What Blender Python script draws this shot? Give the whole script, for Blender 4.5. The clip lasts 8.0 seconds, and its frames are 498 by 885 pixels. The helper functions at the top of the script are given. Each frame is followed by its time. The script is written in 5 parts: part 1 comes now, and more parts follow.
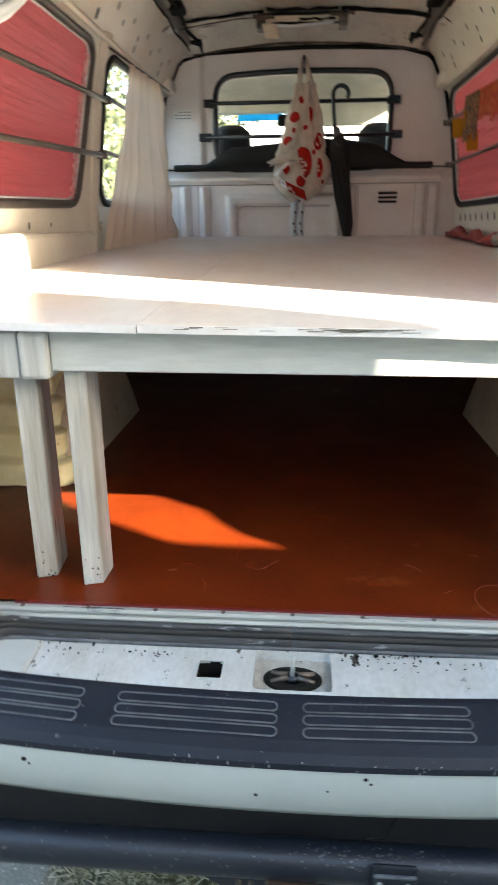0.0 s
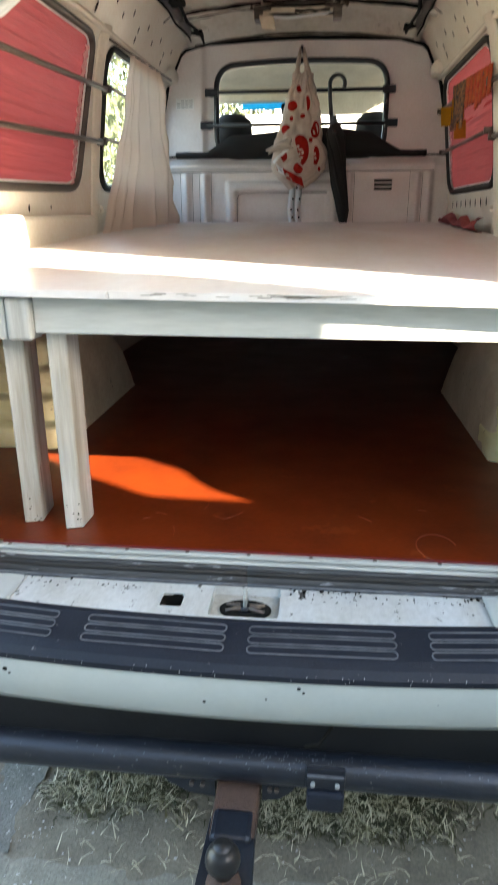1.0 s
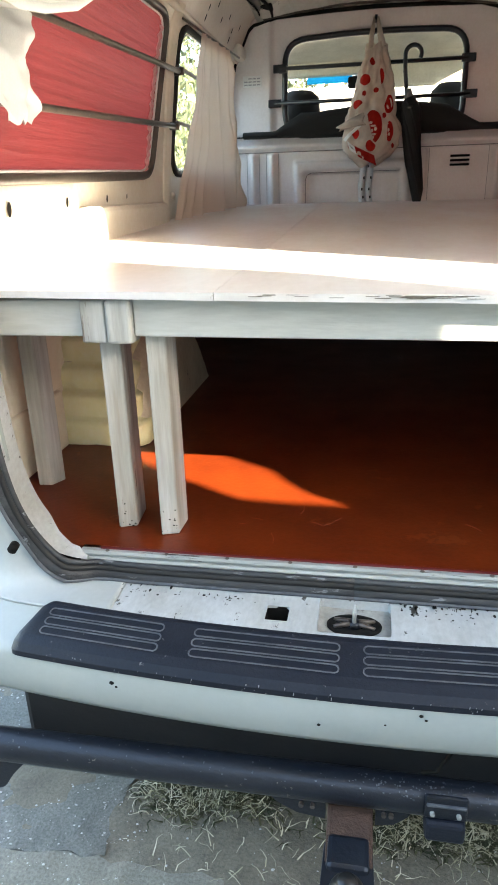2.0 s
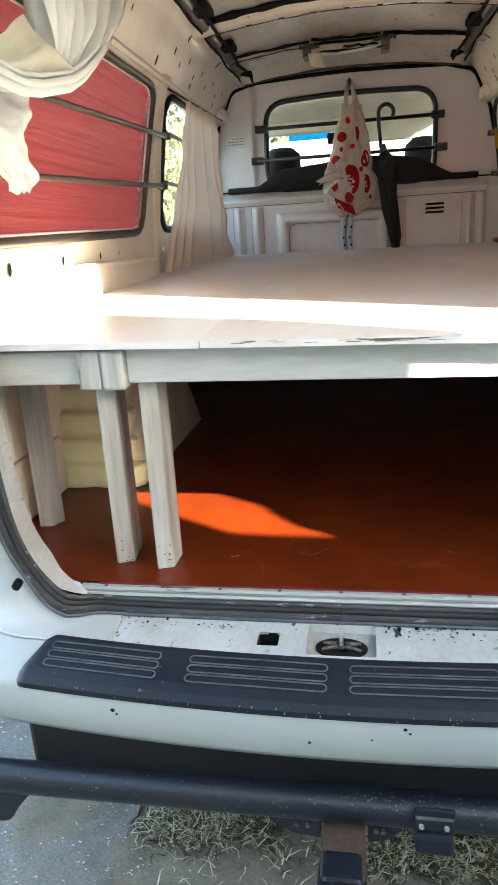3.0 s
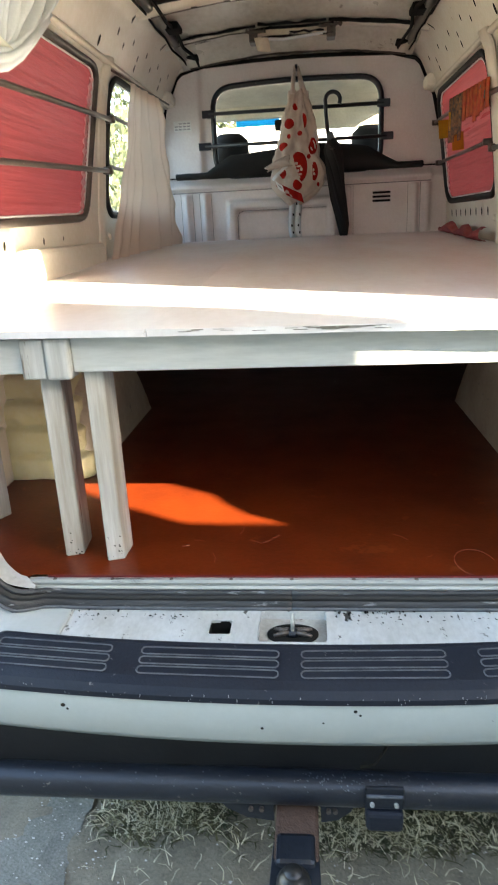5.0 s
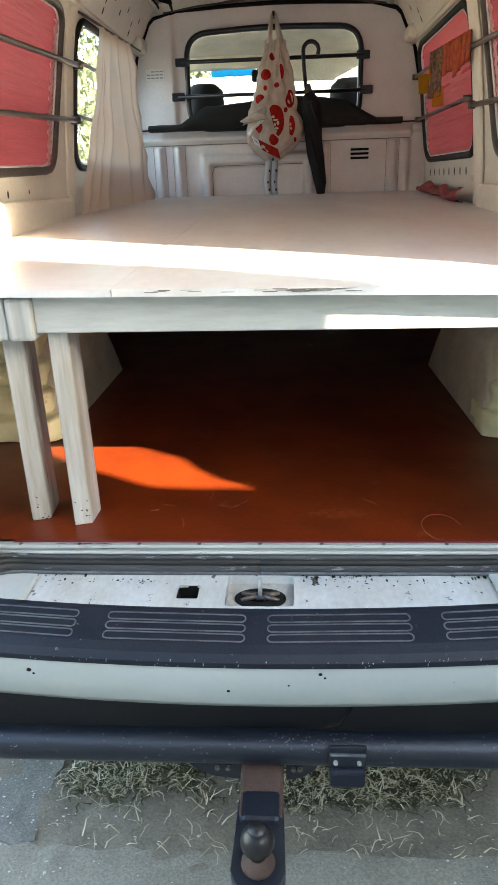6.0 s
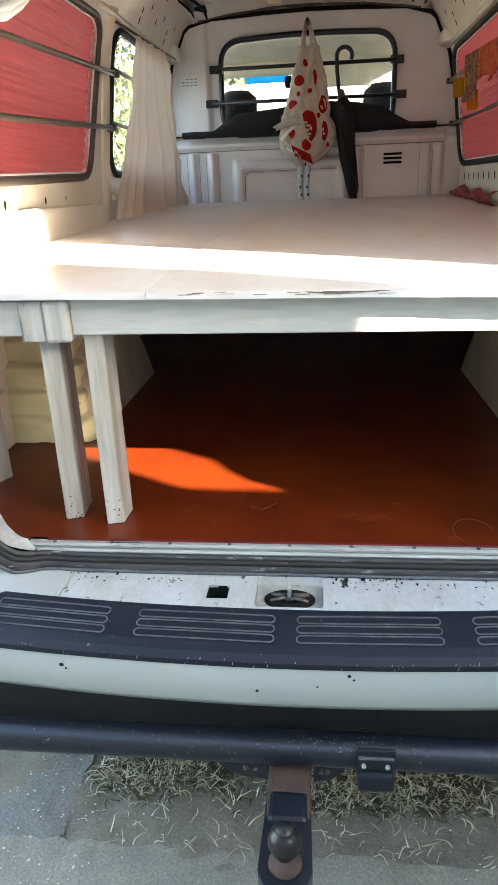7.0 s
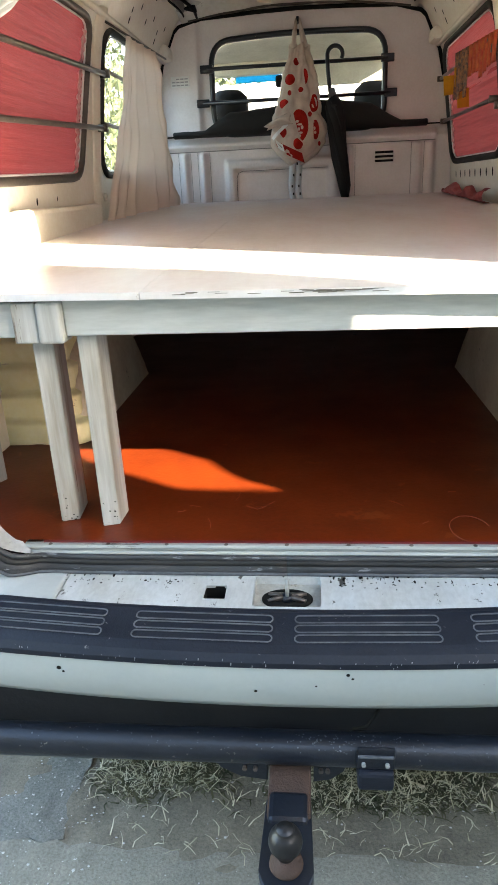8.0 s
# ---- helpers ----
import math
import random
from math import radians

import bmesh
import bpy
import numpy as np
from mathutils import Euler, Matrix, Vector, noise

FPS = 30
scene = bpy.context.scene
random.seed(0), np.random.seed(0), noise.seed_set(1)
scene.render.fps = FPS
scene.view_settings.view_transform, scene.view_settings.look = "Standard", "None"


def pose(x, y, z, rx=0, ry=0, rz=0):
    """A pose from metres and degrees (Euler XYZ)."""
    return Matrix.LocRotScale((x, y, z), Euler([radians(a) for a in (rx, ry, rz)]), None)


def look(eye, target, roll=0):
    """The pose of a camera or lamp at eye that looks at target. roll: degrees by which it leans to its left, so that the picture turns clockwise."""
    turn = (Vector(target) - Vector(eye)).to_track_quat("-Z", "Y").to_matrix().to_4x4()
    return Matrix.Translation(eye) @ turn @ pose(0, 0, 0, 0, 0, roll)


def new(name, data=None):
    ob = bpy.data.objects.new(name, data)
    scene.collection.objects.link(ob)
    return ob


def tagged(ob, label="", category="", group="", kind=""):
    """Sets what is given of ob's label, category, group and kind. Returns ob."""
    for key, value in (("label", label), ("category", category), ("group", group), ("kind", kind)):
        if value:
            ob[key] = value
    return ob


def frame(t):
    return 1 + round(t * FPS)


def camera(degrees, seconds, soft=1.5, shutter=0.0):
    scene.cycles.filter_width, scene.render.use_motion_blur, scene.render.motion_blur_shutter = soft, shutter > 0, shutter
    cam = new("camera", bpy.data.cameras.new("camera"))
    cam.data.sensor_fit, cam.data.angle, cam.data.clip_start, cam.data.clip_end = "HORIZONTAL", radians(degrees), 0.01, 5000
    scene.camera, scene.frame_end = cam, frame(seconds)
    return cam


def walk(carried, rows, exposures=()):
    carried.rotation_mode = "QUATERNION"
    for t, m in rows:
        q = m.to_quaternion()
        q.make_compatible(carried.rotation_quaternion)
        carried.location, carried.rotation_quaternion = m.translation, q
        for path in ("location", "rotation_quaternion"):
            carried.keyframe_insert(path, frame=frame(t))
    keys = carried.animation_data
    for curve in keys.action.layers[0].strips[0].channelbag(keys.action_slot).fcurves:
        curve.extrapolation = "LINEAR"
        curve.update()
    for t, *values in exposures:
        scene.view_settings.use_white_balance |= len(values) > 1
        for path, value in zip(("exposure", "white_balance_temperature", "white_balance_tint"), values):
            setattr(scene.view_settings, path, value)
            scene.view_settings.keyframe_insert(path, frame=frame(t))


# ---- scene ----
cam = camera(41.7, 8.0, soft=0.7, shutter=0.4)
PATH = [
    (0, (0.006, -0.855, 1.184), (-0.147, 1.038, 0.557), -0.5),
    (0.3, (0.086, -0.904, 1.175), (-0.128, 0.994, 0.58), 4.0),
    (0.5, (0.149, -0.932, 1.172), (-0.13, 0.951, 0.559), 0.6),
    (0.8, (0.123, -0.961, 1.167), (-0.091, 0.92, 0.603), 0.08),
    (1, (0.109, -0.977, 1.165), (-0.089, 0.903, 0.512), -0.2),
    (1.5, (0.033, -0.924, 1.176), (-0.154, 0.927, 0.442), 0.6),
    (1.7, (-0.005, -0.911, 1.185), (-0.345, 0.917, 0.448), -1.3),
    (2.8, (0.042, -0.994, 1.202), (-0.269, 0.889, 0.604), -2.8),
    (3, (0.035, -0.998, 1.207), (-0.299, 0.884, 0.619), -3.4),
    (3.5, (0.029, -1.008, 1.209), (-0.356, 0.869, 0.636), -3.7),
    (3.7, (0.033, -1.004, 1.207), (-0.363, 0.873, 0.633), -4.23),
    (4, (0.04, -0.997, 1.203), (-0.257, 0.881, 0.583), -5.2),
    (4.3, (0.039, -0.998, 1.204), (-0.289, 0.882, 0.608), -4.88),
    (4.5, (0.039, -0.998, 1.205), (-0.272, 0.882, 0.597), -4.7),
    (4.7, (0.041, -0.998, 1.207), (-0.217, 0.895, 0.614), -4.1),
    (5.8, (0.04, -0.975, 1.204), (-0.069, 0.865, 0.427), -1.2),
    (6, (0.054, -0.977, 1.207), (-0.069, 0.875, 0.463), -1.9),
    (6.2, (0.052, -0.98, 1.207), (-0.125, 0.871, 0.452), -1.9),
    (6.5, (0.047, -0.986, 1.207), (-0.155, 0.865, 0.477), -1.9),
    (7, (0.051, -0.987, 1.204), (-0.16, 0.864, 0.478), -2.3),
    (7.3, (0.05, -0.99, 1.205), (-0.152, 0.881, 0.466), -1.98),
    (7.5, (0.049, -0.991, 1.206), (-0.132, 0.89, 0.553), -1.8),
    (7.8, (0.049, -0.986, 1.203), (-0.148, 0.876, 0.485), -2.45),
    (8, (0.049, -0.984, 1.202), (-0.146, 0.869, 0.475), -2.8),
]
walk(cam, [(t, look(eye, target, roll)) for t, eye, target, roll in PATH], [(0, 3.62, 7400, 7), (1.2, 3.72, 7400, 7), (3.5, 3.66, 7400, 7), (6.5, 3.72, 7400, 7), (8, 3.68, 7400, 7)])

# ---- world and light ----
world = bpy.data.worlds.new("world")
scene.world = world
world.use_nodes = True
wn, wl = world.node_tree.nodes, world.node_tree.links
sky = wn.new("ShaderNodeTexSky")
sky.sky_type, sky.sun_disc = "NISHITA", False
SUN = Vector((0.86, -0.51, 0.445)).normalized()
sky.sun_elevation = math.asin(SUN.z)
sky.sun_rotation = math.atan2(SUN.x, SUN.y)
wl.new(sky.outputs[0], wn["Background"].inputs[0])
wn["Background"].inputs[1].default_value = 0.15
sun = new("sun", bpy.data.lights.new("sun", "SUN"))
sun.data.energy, sun.data.angle, sun.data.color = 5.0, radians(0.5), (1.0, 0.93, 0.82)
sun.matrix_world = look(SUN * 20, (0, 0, 0))


# ---- materials ----
def surface(name, base, other=None, rough=0.5, metal=0.0, grain=60.0, stain=4.0, amount=0.5, bump=0.1, stretch=(1, 1, 1), fleck=0.25,
            wear=None, wear_size=12.0, wear_edge=0.62, thin=0.0, gloss_var=0.12, specular=0.5):
    """Base and other colour mixed by stains, a fine grain in tone and relief, and patches of wear in a third colour."""
    m = bpy.data.materials.new(name)
    m.use_nodes = True
    n, l = m.node_tree.nodes, m.node_tree.links
    b = n["Principled BSDF"]
    co = n.new("ShaderNodeTexCoord")
    mp = n.new("ShaderNodeMapping")
    mp.inputs["Scale"].default_value = stretch
    l.new(co.outputs["Object"], mp.inputs[0])

    def tex(scale, detail, rough_):
        t = n.new("ShaderNodeTexNoise")
        t.inputs["Scale"].default_value, t.inputs["Detail"].default_value, t.inputs["Roughness"].default_value = scale, detail, rough_
        l.new(mp.outputs[0], t.inputs["Vector"])
        return t
    big, fine = tex(stain, 5, 0.6), tex(grain, 4, 0.6)
    other = other or tuple(c * 0.75 for c in base)
    ramp = n.new("ShaderNodeMapRange")
    ramp.inputs[1].default_value, ramp.inputs[2].default_value = 0.35, 0.7
    l.new(big.outputs[0], ramp.inputs[0])
    mul = n.new("ShaderNodeMath")
    mul.operation = "MULTIPLY"
    mul.inputs[1].default_value = amount
    l.new(ramp.outputs[0], mul.inputs[0])
    mix = n.new("ShaderNodeMix")
    mix.data_type = "RGBA"
    mix.inputs[6].default_value, mix.inputs[7].default_value = (*base, 1), (*other, 1)
    l.new(mul.outputs[0], mix.inputs[0])
    tone = n.new("ShaderNodeMix")
    tone.data_type, tone.blend_type = "RGBA", "OVERLAY"
    tone.inputs[0].default_value = fleck
    l.new(mix.outputs[2], tone.inputs[6])
    l.new(fine.outputs[0], tone.inputs[7])
    colour = tone.outputs[2]
    if wear:
        w = tex(wear_size, 8, 0.7)
        edge = n.new("ShaderNodeMapRange")
        edge.inputs[1].default_value, edge.inputs[2].default_value = wear_edge, wear_edge + 0.03
        l.new(w.outputs[0], edge.inputs[0])
        worn = n.new("ShaderNodeMix")
        worn.data_type = "RGBA"
        worn.inputs[7].default_value = (*wear, 1)
        l.new(edge.outputs[0], worn.inputs[0])
        l.new(colour, worn.inputs[6])
        colour = worn.outputs[2]
    l.new(colour, b.inputs["Base Color"])
    gl = n.new("ShaderNodeMapRange")
    gl.inputs[3].default_value, gl.inputs[4].default_value = max(0.02, rough - gloss_var), min(1, rough + gloss_var)
    l.new(big.outputs[0], gl.inputs[0])
    l.new(gl.outputs[0], b.inputs["Roughness"])
    b.inputs["Metallic"].default_value = metal
    b.inputs["Specular IOR Level"].default_value = specular
    if bump:
        bp = n.new("ShaderNodeBump")
        bp.inputs["Strength"].default_value, bp.inputs["Distance"].default_value = bump, 0.01
        l.new(fine.outputs[0], bp.inputs["Height"])
        l.new(bp.outputs[0], b.inputs["Normal"])
    if thin:
        tr = n.new("ShaderNodeBsdfTranslucent")
        l.new(colour, tr.inputs[0])
        both = n.new("ShaderNodeMixShader")
        both.inputs[0].default_value = thin
        l.new(b.outputs[0], both.inputs[1])
        l.new(tr.outputs[0], both.inputs[2])
        l.new(both.outputs[0], n["Material Output"].inputs[0])
    return m


def glass_mat():
    m = bpy.data.materials.new("window glass")
    m.use_nodes = True
    n, l = m.node_tree.nodes, m.node_tree.links
    clear, gloss, both = n.new("ShaderNodeBsdfTransparent"), n.new("ShaderNodeBsdfGlossy"), n.new("ShaderNodeMixShader")
    clear.inputs[0].default_value = (0.86, 0.9, 0.88, 1)
    gloss.inputs["Roughness"].default_value = 0.03
    both.inputs[0].default_value = 0.05
    l.new(clear.outputs[0], both.inputs[1])
    l.new(gloss.outputs[0], both.inputs[2])
    l.new(both.outputs[0], n["Material Output"].inputs[0])
    return m


WHITE = surface("van white paint", (0.35, 0.39, 0.38), (0.3, 0.325, 0.31), 0.34, 0, 90, 3, 0.5, 0.01, wear=(0.1, 0.09, 0.075), wear_size=26, wear_edge=0.74, fleck=0.06)
PANEL = surface("scuffed white corner paint", (0.42, 0.455, 0.455), (0.36, 0.385, 0.375), 0.38, 0, 90, 5, 0.5, 0.02, wear=(0.1, 0.095, 0.08), wear_size=34, wear_edge=0.7, fleck=0.08)
SILL = surface("chipped sill paint", (0.5, 0.53, 0.54), (0.36, 0.36, 0.33), 0.45, 0, 120, 11, 0.7, 0.06, (1, 0.45, 1), wear=(0.05, 0.047, 0.042), wear_size=46, wear_edge=0.615)
CREAM = surface("bare interior paint", (0.79, 0.735, 0.64), (0.66, 0.585, 0.47), 0.42, 0, 70, 5, 0.6, 0.03, wear=(0.3, 0.24, 0.18), wear_size=20, wear_edge=0.68)
ROOF = surface("bare roof metal", (0.76, 0.74, 0.66), (0.4, 0.37, 0.31), 0.3, 0.0, 50, 3.2, 0.9, 0.05, (1, 0.5, 1), wear=(0.3, 0.26, 0.2), wear_size=9, wear_edge=0.64, fleck=0.4)
GREY = surface("grey partition paint", (0.78, 0.735, 0.72), (0.6, 0.545, 0.52), 0.36, 0, 90, 4, 0.6, 0.01, wear=(0.22, 0.2, 0.19), wear_size=24, wear_edge=0.7)
RED_FLOOR = surface("red floor vinyl", (0.145, 0.021, 0.004), (0.075, 0.0085, 0.002), 0.34, 0, 90, 6, 0.7, 0.05, gloss_var=0.16, specular=0.3, fleck=0.3, wear=(0.175, 0.034, 0.008), wear_size=11, wear_edge=0.62)
BOARD = surface("painted plywood", (0.77, 0.76, 0.755), (0.69, 0.615, 0.57), 0.36, 0, 60, 5, 0.75, 0.04, (1, 0.45, 1), wear=(0.5, 0.4, 0.33), wear_size=9, wear_edge=0.69)
TIMBER = surface("white brushed timber", (0.56, 0.57, 0.55), (0.27, 0.24, 0.19), 0.5, 0, 110, 30, 0.9, 0.14, (1, 1, 0.07), wear=(0.16, 0.13, 0.1), wear_size=40, wear_edge=0.63)
BEAM = surface("white painted beam", (0.53, 0.545, 0.52), (0.44, 0.43, 0.39), 0.48, 0, 110, 9, 0.5, 0.1, (0.14, 1, 1), wear=(0.14, 0.12, 0.1), wear_size=30, wear_edge=0.69)
RED_FILM = surface("red woven tarpaulin", (0.36, 0.06, 0.055), (0.26, 0.034, 0.032), 0.3, 0, 130, 5, 0.7, 0.7, (1, 0.05, 1), thin=0.42)
PINK = surface("frayed red edge", (0.78, 0.36, 0.38), (0.8, 0.58, 0.57), 0.7, 0, 120, 60, 0.8, 0.4, thin=0.2)
RUBBER = surface("black rubber", (0.01, 0.01, 0.01), (0.022, 0.02, 0.019), 0.65, 0, 80, 20, 0.6, 0.12)
SEAL = surface("weathered rubber seal", (0.016, 0.017, 0.02), (0.09, 0.095, 0.1), 0.55, 0, 90, 24, 0.6, 0.3, (0.2, 1, 1), wear=(0.2, 0.21, 0.22), wear_size=55, wear_edge=0.6)
GLAZING = surface("brown window rubber", (0.05, 0.042, 0.037), (0.12, 0.1, 0.085), 0.42, 0, 70, 14, 0.6, 0.1)
PAD = surface("worn black plastic", (0.009, 0.012, 0.020), (0.017, 0.021, 0.031), 0.48, 0, 220, 12, 0.5, 0.12, wear=(0.13, 0.13, 0.13), wear_size=60, wear_edge=0.655, specular=0.25)
SCUFF = surface("scuffed plastic ridge", (0.10, 0.11, 0.125), (0.03, 0.034, 0.042), 0.5, 0, 150, 30, 0.8, 0.1)
STEEL = surface("black painted steel", (0.007, 0.010, 0.017), (0.015, 0.019, 0.027), 0.34, 0.1, 120, 10, 0.5, 0.1, wear=(0.16, 0.14, 0.12), wear_size=40, wear_edge=0.655, fleck=0.3)
BAR = surface("dark window bar", (0.075, 0.062, 0.054), (0.2, 0.165, 0.14), 0.35, 0.3, 80, 16, 0.6, 0.1, wear=(0.42, 0.38, 0.33), wear_size=22, wear_edge=0.68)
RUST = surface("rusted steel", (0.09, 0.05, 0.035), (0.045, 0.03, 0.025), 0.75, 0.2, 130, 18, 0.7, 0.35)
ALU = surface("scratched aluminium trim", (0.46, 0.48, 0.47), (0.24, 0.25, 0.23), 0.48, 0.35, 120, 18, 0.6, 0.1, (0.1, 1, 1), wear=(0.06, 0.055, 0.05), wear_size=30, wear_edge=0.6)
CLOTH = surface("cream curtain cloth", (0.79, 0.66, 0.56), (0.68, 0.55, 0.46), 0.85, 0, 300, 8, 0.5, 0.12, thin=0.12)
PALE = surface("pale blue white cloth", (0.68, 0.72, 0.73), (0.56, 0.62, 0.65), 0.85, 0, 300, 6, 0.5, 0.12, thin=0.12)
GREENISH = surface("grey green cloth", (0.6, 0.61, 0.53), (0.48, 0.49, 0.41), 0.85, 0, 300, 8, 0.5, 0.12, thin=0.25)
BLACK = surface("black cloth", (0.006, 0.006, 0.0065), (0.012, 0.011, 0.011), 0.85, 0, 250, 10, 0.5, 0.2)
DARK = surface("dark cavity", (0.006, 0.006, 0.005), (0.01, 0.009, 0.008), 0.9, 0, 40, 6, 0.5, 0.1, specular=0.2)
# yellow paint made paler than the arch, for sunlight missing there
BRIGHT_YELLOW = surface("brightened yellow arch paint", (0.86, 0.83, 0.56), (0.8, 0.72, 0.36), 0.5, 0, 80, 9, 0.7, 0.1, wear=(0.28, 0.22, 0.14), wear_size=18, wear_edge=0.66)
ARCH = surface("dusty arch paint", (0.72, 0.64, 0.5), (0.5, 0.41, 0.29), 0.6, 0, 70, 7, 0.8, 0.15, wear=(0.2, 0.16, 0.12), wear_size=16, wear_edge=0.66)
PAPER = surface("white sticker", (0.75, 0.75, 0.74), (0.62, 0.62, 0.6), 0.5, 0, 60, 20, 0.4, 0.02)
YELLOW = surface("yellow paper tag", (0.6, 0.3, 0.015), (0.5, 0.24, 0.012), 0.6, 0, 90, 20, 0.5, 0.05)
PLAID_R = surface("red orange woven band", (0.36, 0.03, 0.015), (0.45, 0.13, 0.03), 0.8, 0, 200, 45, 0.9, 0.2)
PLAID_D = surface("dark checked band", (0.03, 0.025, 0.03), (0.35, 0.16, 0.06), 0.8, 0, 200, 70, 0.9, 0.2)
ASPHALT = surface("worn pavement", (0.19, 0.19, 0.17), (0.115, 0.118, 0.105), 0.9, 0, 170, 7, 0.9, 0.4, fleck=0.75, wear=(0.42, 0.42, 0.4), wear_size=75, wear_edge=0.67)
SOIL = surface("dry soil", (0.205, 0.182, 0.14), (0.115, 0.1, 0.075), 0.95, 0, 160, 9, 0.8, 0.3, fleck=0.55, wear=(0.26, 0.23, 0.18), wear_size=60, wear_edge=0.66)
STRAW = surface("dry grass", (0.62, 0.58, 0.44), (0.28, 0.26, 0.15), 0.9, 0, 40, 25, 0.9, 0.1)
# green kept very dark, to give the shadowed gaps between the straws
GREEN = surface("dull green grass with shade", (0.03, 0.038, 0.016), (0.11, 0.1, 0.05), 0.9, 0, 40, 25, 0.9, 0.1)
LEAF = surface("hedge leaves", (0.075, 0.095, 0.045), (0.14, 0.145, 0.075), 0.7, 0, 30, 3, 0.8, 0.1, thin=0.3)
PLASTER = surface("sun block plaster", (0.5, 0.47, 0.42), (0.4, 0.37, 0.32), 0.85, 0, 60, 3, 0.6, 0.2)
LINER = surface("cab headliner", (0.72, 0.67, 0.54), (0.5, 0.45, 0.35), 0.85, 0, 90, 7, 0.6, 0.2)
TINT = surface("blue shade band", (0.01, 0.42, 0.6), (0.01, 0.5, 0.45), 0.4, 0, 40, 6, 0.3, 0, thin=0.8)
PRINT = surface("grey print", (0.3, 0.3, 0.32), None, 0.6, 0, 60, 20, 0.3, 0)
FILM = surface("cream plastic film", (0.62, 0.53, 0.46), (0.5, 0.4, 0.33), 0.45, 0, 40, 14, 0.5, 0.15, thin=0.2, specular=0.3)
GLASS = glass_mat()
LOGO = surface("red print", (0.33, 0.012, 0.008), (0.26, 0.01, 0.006), 0.7, 0, 40, 14, 0.4, 0.1, specular=0.1)


# ---- mesh helpers ----
def thing(name, at, label, category, group="", kind=""):
    e = new(name)
    e.empty_display_size = 0.1
    e.location = at
    return tagged(e, label, category, group, kind)


def part(name, bm, material, parent=None, label="", smooth=False):
    me = bpy.data.meshes.new(name)
    bmesh.ops.recalc_face_normals(bm, faces=bm.faces)
    bm.to_mesh(me)
    bm.free()
    if smooth:
        for p in me.polygons:
            p.use_smooth = True
    me.materials.append(material)
    ob = new(name, me)
    if parent is not None:
        ob.parent = parent
        if parent.data is None:
            ob.matrix_parent_inverse = Matrix.Translation(parent.location).inverted()
    if label:
        tagged(ob, label)
    return ob


def box(x0, x1, y0, y1, z0, z1, bev=0.0, bm=None, m=None):
    bm = bm or bmesh.new()
    vs = [bm.verts.new((x, y, z)) for x in (x0, x1) for y in (y0, y1) for z in (z0, z1)]
    fs = [bm.faces.new([vs[i] for i in f]) for f in ((0, 1, 3, 2), (4, 6, 7, 5), (0, 4, 5, 1), (2, 3, 7, 6), (0, 2, 6, 4), (1, 5, 7, 3))]
    if m:
        bmesh.ops.transform(bm, matrix=m, verts=vs)
    if bev:
        es = list({e for f in fs for e in f.edges})
        bmesh.ops.bevel(bm, geom=es, offset=bev, segments=2, affect="EDGES", profile=0.5)
    return bm


def prism(base, z0, z1, bev=0.0, shift=(0, 0), bm=None):
    """An upright post over a floor outline."""
    bm = bm or bmesh.new()
    lo = [bm.verts.new((x, y, z0)) for x, y in base]
    hi = [bm.verts.new((x + shift[0], y + shift[1], z1)) for x, y in base]
    n = len(base)
    fs = [bm.faces.new(lo), bm.faces.new(hi)] + [bm.faces.new((lo[i], lo[(i + 1) % n], hi[(i + 1) % n], hi[i])) for i in range(n)]
    if bev:
        bmesh.ops.bevel(bm, geom=list({e for f in fs for e in f.edges}), offset=bev, segments=2, affect="EDGES", profile=0.5)
    return bm


def tube(pts, r, seg=10, closed=False, bm=None, flat=1.0):
    """A round bar along points; r may be a list of radii."""
    bm = bm or bmesh.new()
    pts = [Vector(p) for p in pts]
    n = len(pts)
    rs = r if isinstance(r, (list, tuple)) else [r] * n
    rings, up = [], None
    for i, p in enumerate(pts):
        a = pts[(i - 1) % n] if closed or i > 0 else p
        b = pts[(i + 1) % n] if closed or i < n - 1 else p
        d = (b - a).normalized()
        if up is None:
            up = Vector((0, 0, 1)) if abs(d.z) < 0.9 else Vector((1, 0, 0))
        side = d.cross(up).normalized()
        up = side.cross(d).normalized()
        rings.append([bm.verts.new(p + rs[i] * (math.cos(t) * side + flat * math.sin(t) * up)) for t in (2 * math.pi * k / seg for k in range(seg))])
    for i in range(n if closed else n - 1):
        a, b = rings[i], rings[(i + 1) % n]
        for k in range(seg):
            bm.faces.new((a[k], a[(k + 1) % seg], b[(k + 1) % seg], b[k]))
    if not closed:
        bm.faces.new(rings[0][::-1])
        bm.faces.new(rings[-1])
    return bm


